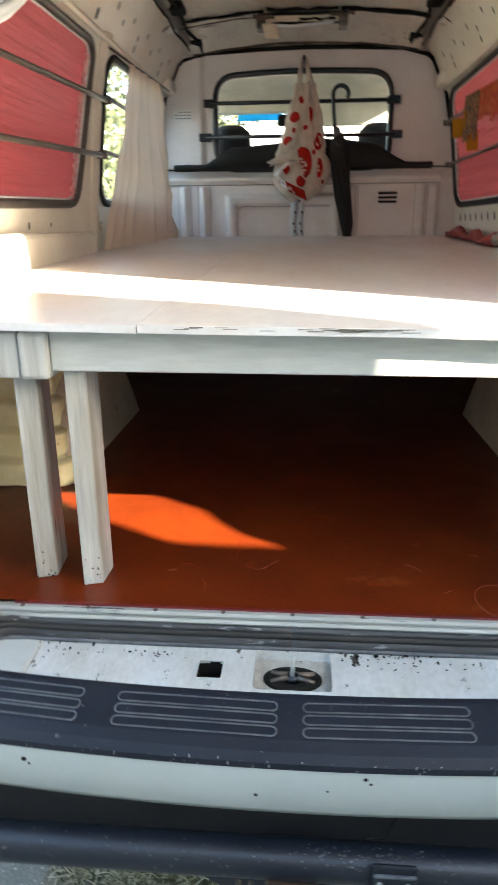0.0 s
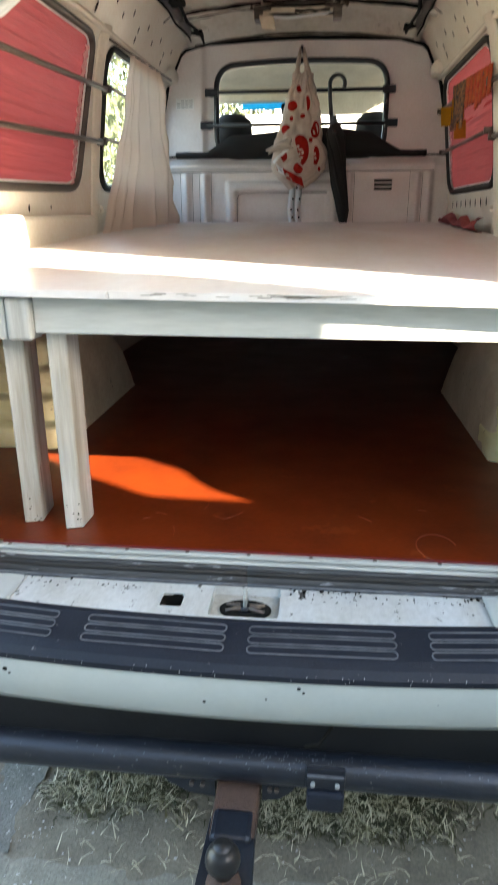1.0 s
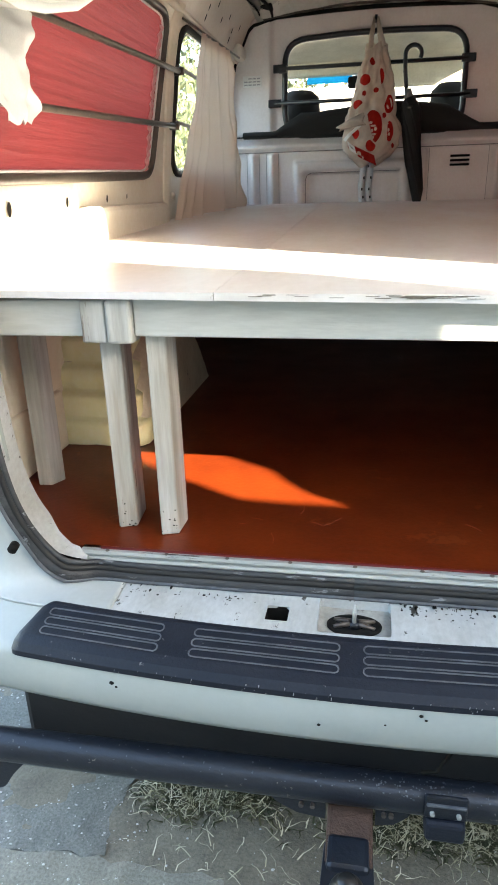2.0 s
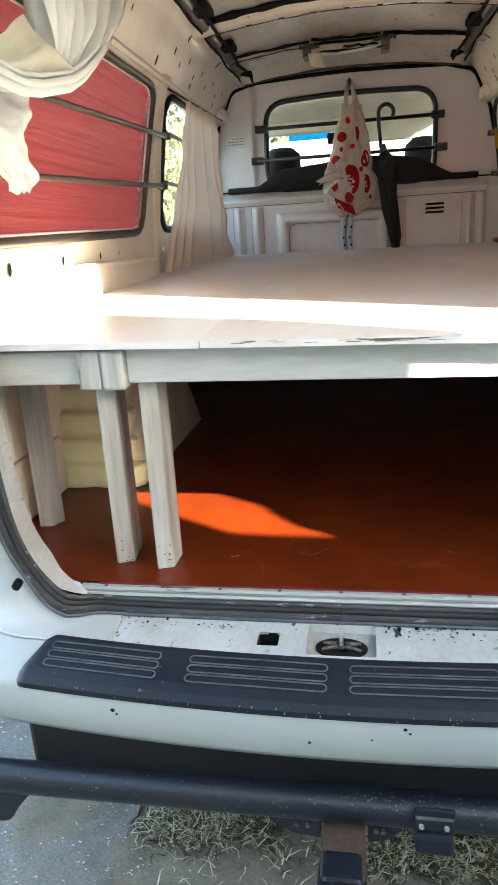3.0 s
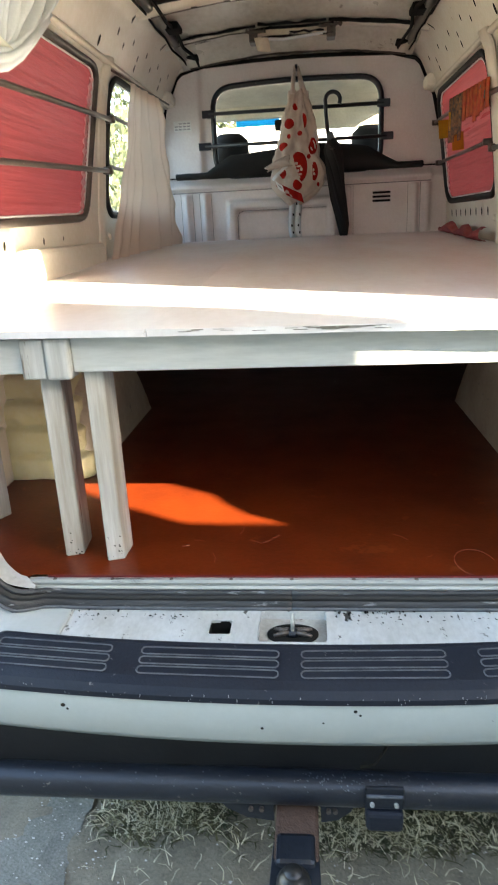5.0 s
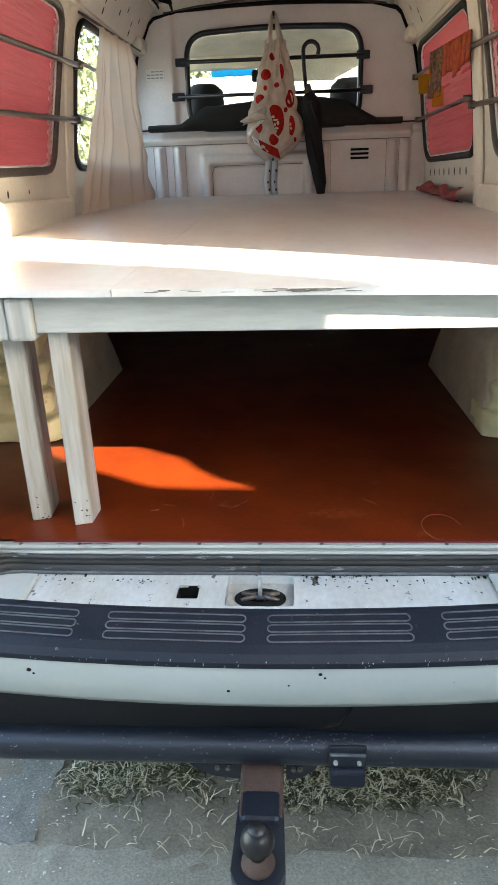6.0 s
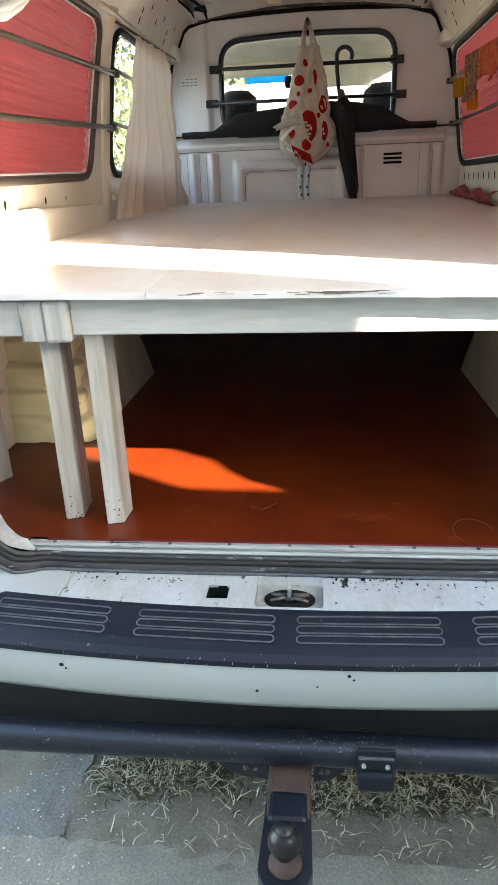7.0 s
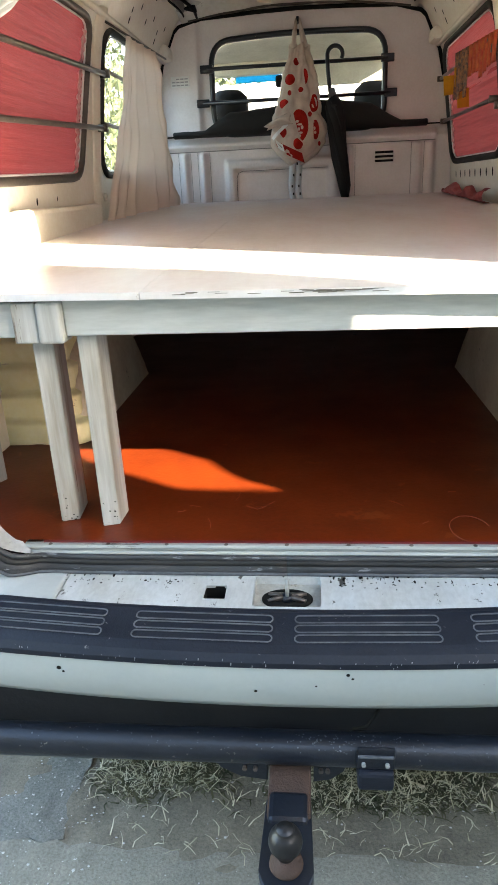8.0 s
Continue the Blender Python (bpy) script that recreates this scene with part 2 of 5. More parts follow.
def sheet(f, nu, nv, thick=0.0, bm=None):
    """A sheet from f(u, v), u and v from 0 to 1, with a back side thick metres away along its normal."""
    bm = bm or bmesh.new()
    g = [[Vector(f(i / nu, j / nv)) for j in range(nv + 1)] for i in range(nu + 1)]
    front = [[bm.verts.new(p) for p in row] for row in g]
    for i in range(nu):
        for j in range(nv):
            bm.faces.new((front[i][j], front[i + 1][j], front[i + 1][j + 1], front[i][j + 1]))
    if thick:
        back = []
        for i in range(nu + 1):
            row = []
            for j in range(nv + 1):
                a = g[min(i + 1, nu)][j] - g[max(i - 1, 0)][j]
                b = g[i][min(j + 1, nv)] - g[i][max(j - 1, 0)]
                row.append(bm.verts.new(g[i][j] - thick * a.cross(b).normalized()))
            back.append(row)
        for i in range(nu):
            for j in range(nv):
                bm.faces.new((back[i][j], back[i][j + 1], back[i + 1][j + 1], back[i + 1][j]))
        rim = [(i, 0) for i in range(nu)] + [(nu, j) for j in range(nv)] + [(i, nv) for i in range(nu, 0, -1)] + [(0, j) for j in range(nv, 0, -1)]
        for k, (i, j) in enumerate(rim):
            p, q = rim[(k + 1) % len(rim)]
            bm.faces.new((front[i][j], back[i][j], back[p][q], front[p][q]))
    return bm


def revolve(profile, at, seg=20, bm=None):
    """A turned form from (radius, height) pairs round an upright axis."""
    bm = bm or bmesh.new()
    rings = [[bm.verts.new((at[0] + r * math.cos(t), at[1] + r * math.sin(t), at[2] + z)) for t in (2 * math.pi * k / seg for k in range(seg))] for r, z in profile]
    for a, b in zip(rings, rings[1:]):
        for k in range(seg):
            bm.faces.new((a[k], a[(k + 1) % seg], b[(k + 1) % seg], b[k]))
    bm.faces.new(rings[0][::-1])
    bm.faces.new(rings[-1])
    return bm


def extrude_x(section, x0, x1, n=1, bend=None, bm=None):
    """A (y, z) section drawn out along x; bend(x) gives a shift in y."""
    bm = bm or bmesh.new()
    rings = []
    for i in range(n + 1):
        x = x0 + (x1 - x0) * i / n
        dy = bend(x) if bend else 0
        rings.append([bm.verts.new((x, y + dy, z)) for y, z in section])
    k = len(section)
    for a, b in zip(rings, rings[1:]):
        for i in range(k):
            bm.faces.new((a[i], a[(i + 1) % k], b[(i + 1) % k], b[i]))
    bm.faces.new(rings[0])
    bm.faces.new(rings[-1][::-1])
    return bm


def rounded(a0, a1, b0, b1, r, n=6):
    """A rounded rectangle as a list of (a, b)."""
    out = []
    for ca, cb, s in ((a1 - r, b1 - r, 0), (a0 + r, b1 - r, 90), (a0 + r, b0 + r, 180), (a1 - r, b0 + r, 270)):
        out += [(ca + r * math.cos(radians(s + 90 * i / n)), cb + r * math.sin(radians(s + 90 * i / n))) for i in range(n + 1)]
    return out


def inside(p, loop):
    x, y = p
    hit, j = False, len(loop) - 1
    for i, (xi, yi) in enumerate(loop):
        xj, yj = loop[j]
        if (yi > y) != (yj > y) and x < (xj - xi) * (y - yi) / (yj - yi) + xi:
            hit = not hit
        j = i
    return hit


def nearest(p, loop):
    best, out = 1e9, p
    for (ax, ay), (bx, by) in zip(loop, loop[1:] + loop[:1]):
        dx, dy = bx - ax, by - ay
        t = max(0, min(1, ((p[0] - ax) * dx + (p[1] - ay) * dy) / (dx * dx + dy * dy + 1e-12)))
        q = (ax + t * dx, ay + t * dy)
        d = (q[0] - p[0]) ** 2 + (q[1] - p[1]) ** 2
        if d < best:
            best, out = d, q
    return out, math.sqrt(best)


def pierced(a0, a1, b0, b1, step, holes, place, outline=None):
    """A panel over (a, b) with holes cut through and its rims drawn onto the holes' edges; place(a, b) gives the point."""
    bm = bmesh.new()
    na, nb = round((a1 - a0) / step), round((b1 - b0) / step)
    loops = list(holes) + ([outline] if outline else [])
    cells = []
    for i in range(na):
        for j in range(nb):
            c = (a0 + (i + 0.5) * (a1 - a0) / na, b0 + (j + 0.5) * (b1 - b0) / nb)
            if not any(inside(c, h) for h in holes) and (not outline or inside(c, outline)):
                cells.append((i, j))
    made = {}

    def vert(i, j):
        if (i, j) not in made:
            p = (a0 + i * (a1 - a0) / na, b0 + j * (b1 - b0) / nb)
            for h in loops:
                q, d = nearest(p, h)
                if d < 0.72 * step and any((i + s, j + t) not in kept for s in (-1, 0) for t in (-1, 0)):
                    p = q
            made[i, j] = bm.verts.new(place(*p))
        return made[i, j]
    kept = set(cells)
    for i, j in cells:
        bm.faces.new((vert(i, j), vert(i + 1, j), vert(i + 1, j + 1), vert(i, j + 1)))
    return bm


def thicken(ob, t, away):
    """Give a panel thickness towards the direction away."""
    mod = ob.modifiers.new("thickness", "SOLIDIFY")
    lean = sum((q.normal * q.area for q in ob.data.polygons), Vector()).dot(Vector(away))
    mod.thickness, mod.offset = t, 1.0 if lean > 0 else -1.0
    return ob


def wobble(x, y=0.0, z=0.0, s=1.0):
    return noise.noise(Vector((x * s, y * s, z * s)))


# ---- ground and surroundings ----
def ground_z(x, y):
    return 0.012 * wobble(x, y, 3.1, 3.0) + 0.006 * wobble(x, y, 7.7, 14.0)


tagged(part("ground", sheet(lambda u, v: ((u - 0.5) * 3.2, -1.8 + v * 3.6, -0.024 + ground_z((u - 0.5) * 3.2, -1.8 + v * 3.6)), 80, 90), SOIL),
       "bare dry soil strip with trodden dust", "ground", kind="structure")
far = bmesh.new()
for a, b, c, d in ((-400, 400, 1.8, 400), (-400, 400, -400, -1.8), (-400, -1.6, -1.8, 1.8), (1.6, 400, -1.8, 1.8)):
    far.faces.new([far.verts.new(p) for p in ((a, c, -0.03), (b, c, -0.03), (b, d, -0.03), (a, d, -0.03))])
tagged(part("outer_ground", far, surface("pale dusty ground", (0.32, 0.29, 0.24), (0.24, 0.21, 0.17), 0.95, 0, 30, 2, 0.6, 0.3)), "wide dry soil ground", "ground", kind="structure")


DUSTY = surface("dusty pavement", (0.25, 0.238, 0.195), (0.165, 0.158, 0.13), 0.9, 0, 170, 6, 0.9, 0.3, fleck=0.6, wear=(0.13, 0.13, 0.12), wear_size=20, wear_edge=0.66)


def slab(name, x0, x1, y0, y1, label, ragged=1.0, level=0.0, material=ASPHALT):
    def top(u, v):
        x, y = x0 + u * (x1 - x0), y0 + v * (y1 - y0)
        edge = ragged * (0.006 * wobble(x, y, 1.0, 9.0) + 0.01 * wobble(x, y, 8.0, 30.0))
        return x + (edge if u in (0, 1) else 0), y + (edge if v in (0, 1) else 0), level + 0.006 * wobble(x, y, 0, 6) + 0.003 * wobble(x, y, 5, 25)
    return tagged(part(name, sheet(top, 160, 90, 0.03), material), label, "pavement", kind="structure")


slab("pavement", -2.4, 2.4, -1.9, -0.085, "grey worn pavement slab with dusty surface", 1.6, -0.018, DUSTY)
slab("pavement", -2.4, -0.475, -0.083, 1.6, "grey pavement with small light pebbles", 1.6, -0.019)
slab("pavement", 0.62, 2.2, -0.07, 1.6, "grey pavement beside the dry soil")

random.seed(4)


def grass(name, count, lengths, widths, lifts, material, label, sparse):
    bm = bmesh.new()
    for _ in range(count):
        x, y = random.gauss(0.03, 0.3), random.uniform(-0.09, 0.7)
        if x < -0.455 or x > 0.75:
            continue
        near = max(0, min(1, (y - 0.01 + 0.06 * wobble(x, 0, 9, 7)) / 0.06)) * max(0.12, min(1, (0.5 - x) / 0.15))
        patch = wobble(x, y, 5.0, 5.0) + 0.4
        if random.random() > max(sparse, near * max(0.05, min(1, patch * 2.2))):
            continue
        p = Vector((x, y, ground_z(x, y) - 0.024))
        a, ln, lift = random.uniform(0, 6.283), random.uniform(*lengths), random.uniform(*lifts)
        rows, w = [], random.uniform(*widths)
        for k in range(4):
            side = Vector((-math.sin(a), math.cos(a), 0)) * w * (1 - 0.25 * k)
            rows.append((bm.verts.new(p - side), bm.verts.new(p + side)))
            a += random.uniform(-0.8, 0.8)
            p = p + Vector((math.cos(a), math.sin(a), 0)) * ln / 3 + Vector((0, 0, ln / 3 * lift * (1 - 0.7 * k)))
        for q, r in zip(rows, rows[1:]):
            bm.faces.new((q[0], q[1], r[1], r[0]))
    return tagged(part(name, bm, material), label, "grass", kind="stuff")


# dark blades also stand for the shadows in the grass
grass("green_grass", 30000, (0.012, 0.04), (0.0014, 0.0028), (0.1, 1.0), GREEN, "matted dull green grass under the tow bar, darkened for its shaded gaps", 0.0)
grass("dry_grass", 19000, (0.014, 0.05), (0.0008, 0.0018), (0.2, 1.2), STRAW, "dry curled straw-coloured grass on the soil", 0.035)
stones = bmesh.new()
for _ in range(2600):
    x, y = (random.uniform(-1.1, -0.4) if random.random() < 0.6 else random.uniform(-0.5, 0.9)), random.uniform(-0.5, 0.5)
    r = 0.0009 + 0.0034 * random.random() ** 2.2
    on = y < -0.085 or x < -0.475
    top = (-0.019 if y > -0.083 else -0.018) + 0.006 * wobble(x, y, 0, 6) + 0.003 * wobble(x, y, 5, 25)
    at = Vector((x, y, top + 0.2 * r if on else ground_z(x, y) - 0.0235))
    a, flat = random.uniform(0, 3.1), random.uniform(0.4, 0.9)
    ring = [stones.verts.new(at + Vector((r * math.cos(a + t) * (1 if k % 2 else flat), r * math.sin(a + t) * flat, 0.1 * r))) for k, t in enumerate((0, 1.1, 2.2, 3.1, 4.2, 5.3))]
    peak = stones.verts.new(at + Vector((0.1 * r, 0, 0.5 * r)))
    for k in range(6):
        stones.faces.new((ring[k], ring[(k + 1) % 6], peak))
tagged(part("pebbles", stones, surface("pale pebble", (0.5, 0.49, 0.46), None, 0.8, 0, 40, 60, 0.6, 0.1)), "small pale pebbles scattered on the ground", "pebbles", kind="stuff")

# unseen walls added beyond the van's side to keep the low sun off the ground
tagged(part("sun_block_east", box(2.0, 2.2, -0.45, 9.0, -0.05, 2.45, 0.01), PLASTER), "unseen added wall that blocks the low sun", "wall", kind="structure")
# unseen sun mask, notched to shape the sun patches on bed and floor
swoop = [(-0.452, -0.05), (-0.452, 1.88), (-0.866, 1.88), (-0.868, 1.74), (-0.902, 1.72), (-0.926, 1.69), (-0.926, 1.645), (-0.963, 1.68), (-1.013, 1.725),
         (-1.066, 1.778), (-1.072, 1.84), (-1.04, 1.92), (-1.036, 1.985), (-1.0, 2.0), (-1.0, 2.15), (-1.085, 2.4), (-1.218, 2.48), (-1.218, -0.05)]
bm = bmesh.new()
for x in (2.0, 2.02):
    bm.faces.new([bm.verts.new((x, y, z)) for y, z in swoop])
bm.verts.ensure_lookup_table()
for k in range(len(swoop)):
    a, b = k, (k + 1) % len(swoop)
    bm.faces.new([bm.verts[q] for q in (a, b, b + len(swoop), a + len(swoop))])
tagged(part("sun_mask_gate", bm, PLASTER), "unseen added sun mask with a notched top", "wall", kind="structure")
# unseen wall added to cut sky and ground light on rear-facing surfaces
tagged(part("light_block_rear", box(-7.0, 3.0, -3.4, -3.2, -0.05, 3.2, 0.01), surface("dim light block plaster", (0.3, 0.28, 0.25), None, 0.9, 0, 40, 2, 0.6, 0.2)), "unseen added wall that cuts the light from behind", "wall", kind="structure")
# unseen block added to bound the sun patch on bed and side wall
tagged(part("sun_mask_pier", box(2.0, 2.3, -1.75, -1.22, -0.05, 2.48, 0.01), PLASTER), "unseen added block that shades the left of the bed", "wall", kind="structure")
# unseen low wall, added to continue the sun block
tagged(part("sun_block_south", box(2.0, 2.2, -2.6, -1.752, -0.05, 1.8, 0.01), PLASTER), "unseen added low wall that blocks the sun", "wall", kind="structure")


def hedge(name, x0, x1, y0, y1, z1, count, seed, label, size=(0.04, 0.1)):
    random.seed(seed)
    bm = bmesh.new()
    for _ in range(count):
        x, y, z = random.uniform(x0, x1), random.uniform(y0, y1), random.uniform(0, 1) ** 0.8 * z1
        if z > z1 * (0.72 + 0.4 * wobble(x, y, seed, 0.7)) or wobble(x, y, z + seed, 1.6) < -0.25:
            continue
        q = Euler([random.uniform(0, 6.28) for _ in range(3)]).to_matrix()
        s = random.uniform(*size)
        bm.faces.new([bm.verts.new(Vector((x, y, z)) + q @ Vector(p) * s) for p in ((-1, 0, 0), (0, -0.45, 0.1), (1, 0, 0), (0, 0.45, 0.1))])
    return tagged(part(name, bm, LEAF), label, "hedge", kind="stuff")


hedge("hedge", -3.4, -2.3, 3.5, 14.0, 3.6, 16000, 11, "loose sunlit green hedge beside the van")
hedge("hedge", -5.0, 5.0, 13.0, 15.0, 6.0, 42000, 12, "sunlit yellow-green hedge ahead of the van", (0.05, 0.09))

# wall added as a backdrop for the white glare through the windscreen
tagged(part("backdrop_far", box(-9.0, 9.0, 12.3, 12.6, -0.05, 2.93, 0.02), surface("bright backdrop white", (0.8, 0.78, 0.72), (0.7, 0.67, 0.6), 0.85, 0, 40, 2, 0.5, 0.1)), "white wall added ahead of the van as a bright backdrop", "wall", kind="structure")

# ---- the van ----
PROFILE = ((0.0, 0.78), (0.6, 0.765), (1.1, 0.752), (1.27, 0.738), (1.45, 0.718), (1.6, 0.698), (1.74, 0.668), (1.79, 0.64), (1.92, 0.575), (1.97, 0.5))


def half(y, z):
    """Half the width inside the van."""
    for (z0, x0), (z1, x1) in zip(PROFILE, PROFILE[1:]):
        if z <= z1:
            break
    t = (z - z0) / (z1 - z0)
    return (x0 + t * (x1 - x0)) * (1 - 0.03 * max(y, 0) / 2.5)


van = thing("van", (0, 1.2, 0), "old white cargo van with its rear hatch open, converted for sleeping", "van")


def soft_poly(pts, r, n=5):
    """A polygon with its corners rounded off."""
    out, k = [], len(pts)
    for i in range(k):
        c = Vector(pts[i])
        a, b = (Vector(pts[i - 1]) - c).normalized() * r + c, (Vector(pts[(i + 1) % k]) - c).normalized() * r + c
        out += [tuple(a * (1 - t) ** 2 + c * 2 * t * (1 - t) + b * t * t) for t in (q / n for q in range(n + 1))]
    return out


W1 = soft_poly([(1.445, 1.735), (0.36, 1.725), (0.085, 1.225), (1.355, 1.258)], 0.075)
W2 = rounded(1.58, 2.44, 1.27, 1.74, 0.09)


def on_side(s):
    return lambda y, z: (s * half(y, z), y, z)


def ring3(loop, place, push):
    return [Vector(place(a, b)) + push for a, b in loop]


sides = {}
for s, word in ((-1, "left"), (1, "right")):
    side = part("side_panel", pierced(0.066, 2.56, 0.56, 1.97, 0.023, [W1, W2], on_side(s)), CREAM, van, "bare cream-painted inner side panel with punched holes", True)
    thicken(side, 0.035, (s, 0, 0))
    sides[s] = side
    for loop in (W1, W2):
        part("window_seal", tube(ring3(loop, on_side(s), Vector((-s * 0.002, 0, 0))), 0.0125, 8, True), GLAZING if loop is W1 else RUBBER, side, "dark rubber window seal", True)
        ca, cb = sum(p[0] for p in loop) / len(loop), sum(p[1] for p in loop) / len(loop)
        bead = [(a + (ca - a) * 0.025 / abs(ca - a) * min(1, abs(ca - a) / 0.1) if abs(ca - a) > 1e-6 else a, b + (cb - b) * 0.06) for a, b in loop]
        part("seal_bead", tube(ring3(bead, on_side(s), Vector((-s * 0.0015, 0, 0))), 0.0034, 6, True), PAPER, side, "thin pale bead inside the seal", True)
    # bars across the windows
    for (y0, z0), (y1, z1) in (((0.12, 1.528), (1.56, 1.59)), ((0.10, 1.357), (1.54, 1.42))):
        bar = part("window_bar", tube([(s * (half(y0 + (y1 - y0) * k / 6, z0 + (z1 - z0) * k / 6) - 0.03), y0 + (y1 - y0) * k / 6, z0 + (z1 - z0) * k / 6) for k in range(7)], 0.0085, 10), BAR, side, "dark scratched steel window bar", True)
        for y, z in ((y0 + 0.03, z0), (y1 - 0.015, z1)):
            x = s * (half(y, z) - 0.018)
            part("bar_foot", tube([(x + s * 0.02, y, z), (x - s * 0.026, y, z)], 0.013, 12), BAR, bar, "round bar foot with bolt", True)
    for z in (1.445, 1.62):
        bar = part("window_bar", tube([(s * (half(y, z) + (0.006 if s < 0 else -0.03)), y, z) for y in (1.585, 1.9, 2.2, 2.46)], 0.0075, 8), BAR, side, "dark steel window bar", True)
        for y in (1.59, 2.45) if s > 0 else ():
            x = s * (half(y, z) - 0.014)
            part("bar_foot", tube([(x + s * 0.012, y, z), (x - s * 0.03, y, z)], 0.012, 10), BAR, bar, "round bar foot with bolt", True)
    # upright pillar trim, and the ledge under the windows
    part("pillar_trim", sheet(lambda u, v: (s * (half(1.54, 1.1 + v * 0.68) - 0.002 - 0.012 * math.sin(math.pi * u)), 1.49 + u * 0.085, 1.1 + v * 0.68), 8, 14, 0.01), CREAM, side, "", True)
    # ledge under the window
    part("ledge", box(min(s * 0.703, s * 0.752), max(s * 0.703, s * 0.752), 0.765, 1.475, 1.04, 1.172, 0.014), CREAM, side, "white pressed ledge along the side")
    # punched holes
    holes = [(0.42, 1.175, 0.009), (0.7, 1.185, 0.007), (0.96, 1.19, 0.006), (1.12, 1.195, 0.004)]
    random.seed(21)
    holes += [(0.5 + 0.145 * k + random.uniform(-0.03, 0.03), 1.80 + 0.06 * (k % 3) + random.uniform(-0.008, 0.008), random.choice((0.005, 0.007, 0.009))) for k in range(13)]
    holes += [(1.62 + 0.1 * k, 1.835 + 0.03 * (k % 2), 0.006) for k in range(8)]
    if s > 0:
        holes += [(1.72 + 0.09 * k, 1.215, 0.009) for k in range(8)]
    for y, z, r in holes:
        bm = bmesh.new()
        n = Vector((-s, 0, 0.0))
        bm.faces.new([bm.verts.new((s * (half(y, z + 1.8 * r * math.sin(t)) - 0.0025), y + r * math.cos(t), z + 1.8 * r * math.sin(t))) for t in (2 * math.pi * k / 12 for k in range(12))])
        part("punched_hole", bm, DARK, side)
    for y, z in ((1.548, 1.192),):
        part("rivet", tube([(s * (half(y, z) - 0.02), y, z), (s * (half(y, z) - 0.03), y, z)], [0.014, 0.009], 14), CREAM, side, "round pressed rivet", True)
    # panes and red sheeting
    for loop in (W1, W2):
        bm = bmesh.new()
        bm.faces.new([bm.verts.new((s * (half(a, b) + 0.02), a, b)) for a, b in loop])
        pane = part("pane", bm, GLASS, side)
        pane.visible_shadow = False
    tarps = [W1] if s < 0 else [W1, W2]
    for loop in tarps:
        a0, a1, b0, b1 = min(p[0] for p in loop) - 0.01, max(p[0] for p in loop) - 0.012, min(p[1] for p in loop), max(p[1] for p in loop)

        def cover(u, v, a0=a0, a1=a1, b0=b0, b1=b1):
            y, z = a0 + u * (a1 - a0), b0 + v * (b1 - b0)
            rip = 0.0045 * wobble(y * 0.35, z * 16, 2.0 + s, 2.2) + 0.0025 * wobble(y * 0.6, z * 40, 6.0 + s, 2.2) + 0.003 * wobble(y, z, 4.0, 3.0)
            return s * (half(y, z) + 0.008 + rip * min(1, 6 * u * (1 - u))), y, z
        tarp = part("window_cover", sheet(cover, 40, 130), RED_FILM, side, "wrinkled red plastic sheet covering the window", True)

        def fray(u, v, a1=a1, b0=b0, b1=b1, loop=loop):
            # a braided strip that follows the slanted edge of the opening
            z = b0 + 0.035 + v * (b1 - b0 - 0.075)
            lean = 0.085 * (1 - v) if loop is W1 else 0.0
            edge = a1 - 0.016 - lean + 0.004 * math.sin(v * 110) + 0.004 * wobble(z, 0, 1, 25)
            return s * (half(edge, z) + 0.001 - 0.004 * abs(math.sin(v * 55 + 2 * u))), edge - u * (0.03 + 0.008 * math.sin(v * 83)), z
        part("frayed_edge", sheet(fray, 4, 150, 0.002), PINK, tarp, "pale braided edge of the sheet", True)

# roof: skin, ribs, edge rails
def roof(u, v):
    x = (u - 0.5) * 1.06
    y = -0.02 + v * 2.6
    return x, y, 2.0 - 0.16 * x * x - 0.05 * max(0, (y - 2.0) / 0.55) ** 1.3


skin = part("roof_skin", sheet(roof, 20, 30, -0.03), ROOF, van, "bare grey metal roof inside with stains", True)


DARK_BROWN = surface("dark brown", (0.075, 0.06, 0.045), (0.03, 0.025, 0.02), 0.7, 0, 60, 12, 0.6, 0.2)


def rib(y, w, drop, material=CREAM):
    def f(u, v):
        x = (u - 0.5) * 1.1
        prof = (0, 0.0), (0.12, -drop * 0.6), (0.3, -drop), (0.7, -drop), (0.88, -drop * 0.6), (1, 0)
        i = min(int(v * 5 + 1e-6), 4)
        t = v * 5 - i
        a = prof[i][0] + t * (prof[i + 1][0] - prof[i][0])
        b = prof[i][1] + t * (prof[i + 1][1] - prof[i][1])
        return x, y + (a - 0.5) * w, 1.998 - 0.16 * x * x + b
    return part("roof_rib", sheet(f, 20, 10), material, skin, "pressed cream roof rib", True)


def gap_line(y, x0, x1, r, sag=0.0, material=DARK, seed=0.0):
    """A ragged dark tube for the shade in a gap along a rib, thick and thin."""
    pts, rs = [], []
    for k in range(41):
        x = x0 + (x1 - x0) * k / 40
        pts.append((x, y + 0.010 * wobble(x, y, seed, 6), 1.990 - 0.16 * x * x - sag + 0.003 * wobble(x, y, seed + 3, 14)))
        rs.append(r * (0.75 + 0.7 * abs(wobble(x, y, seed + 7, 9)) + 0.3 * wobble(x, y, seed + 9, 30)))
    part("rib_gap", tube(pts, rs, 6, flat=0.45), material, skin, "ragged dark tube for the shaded gap beside the rib", True)


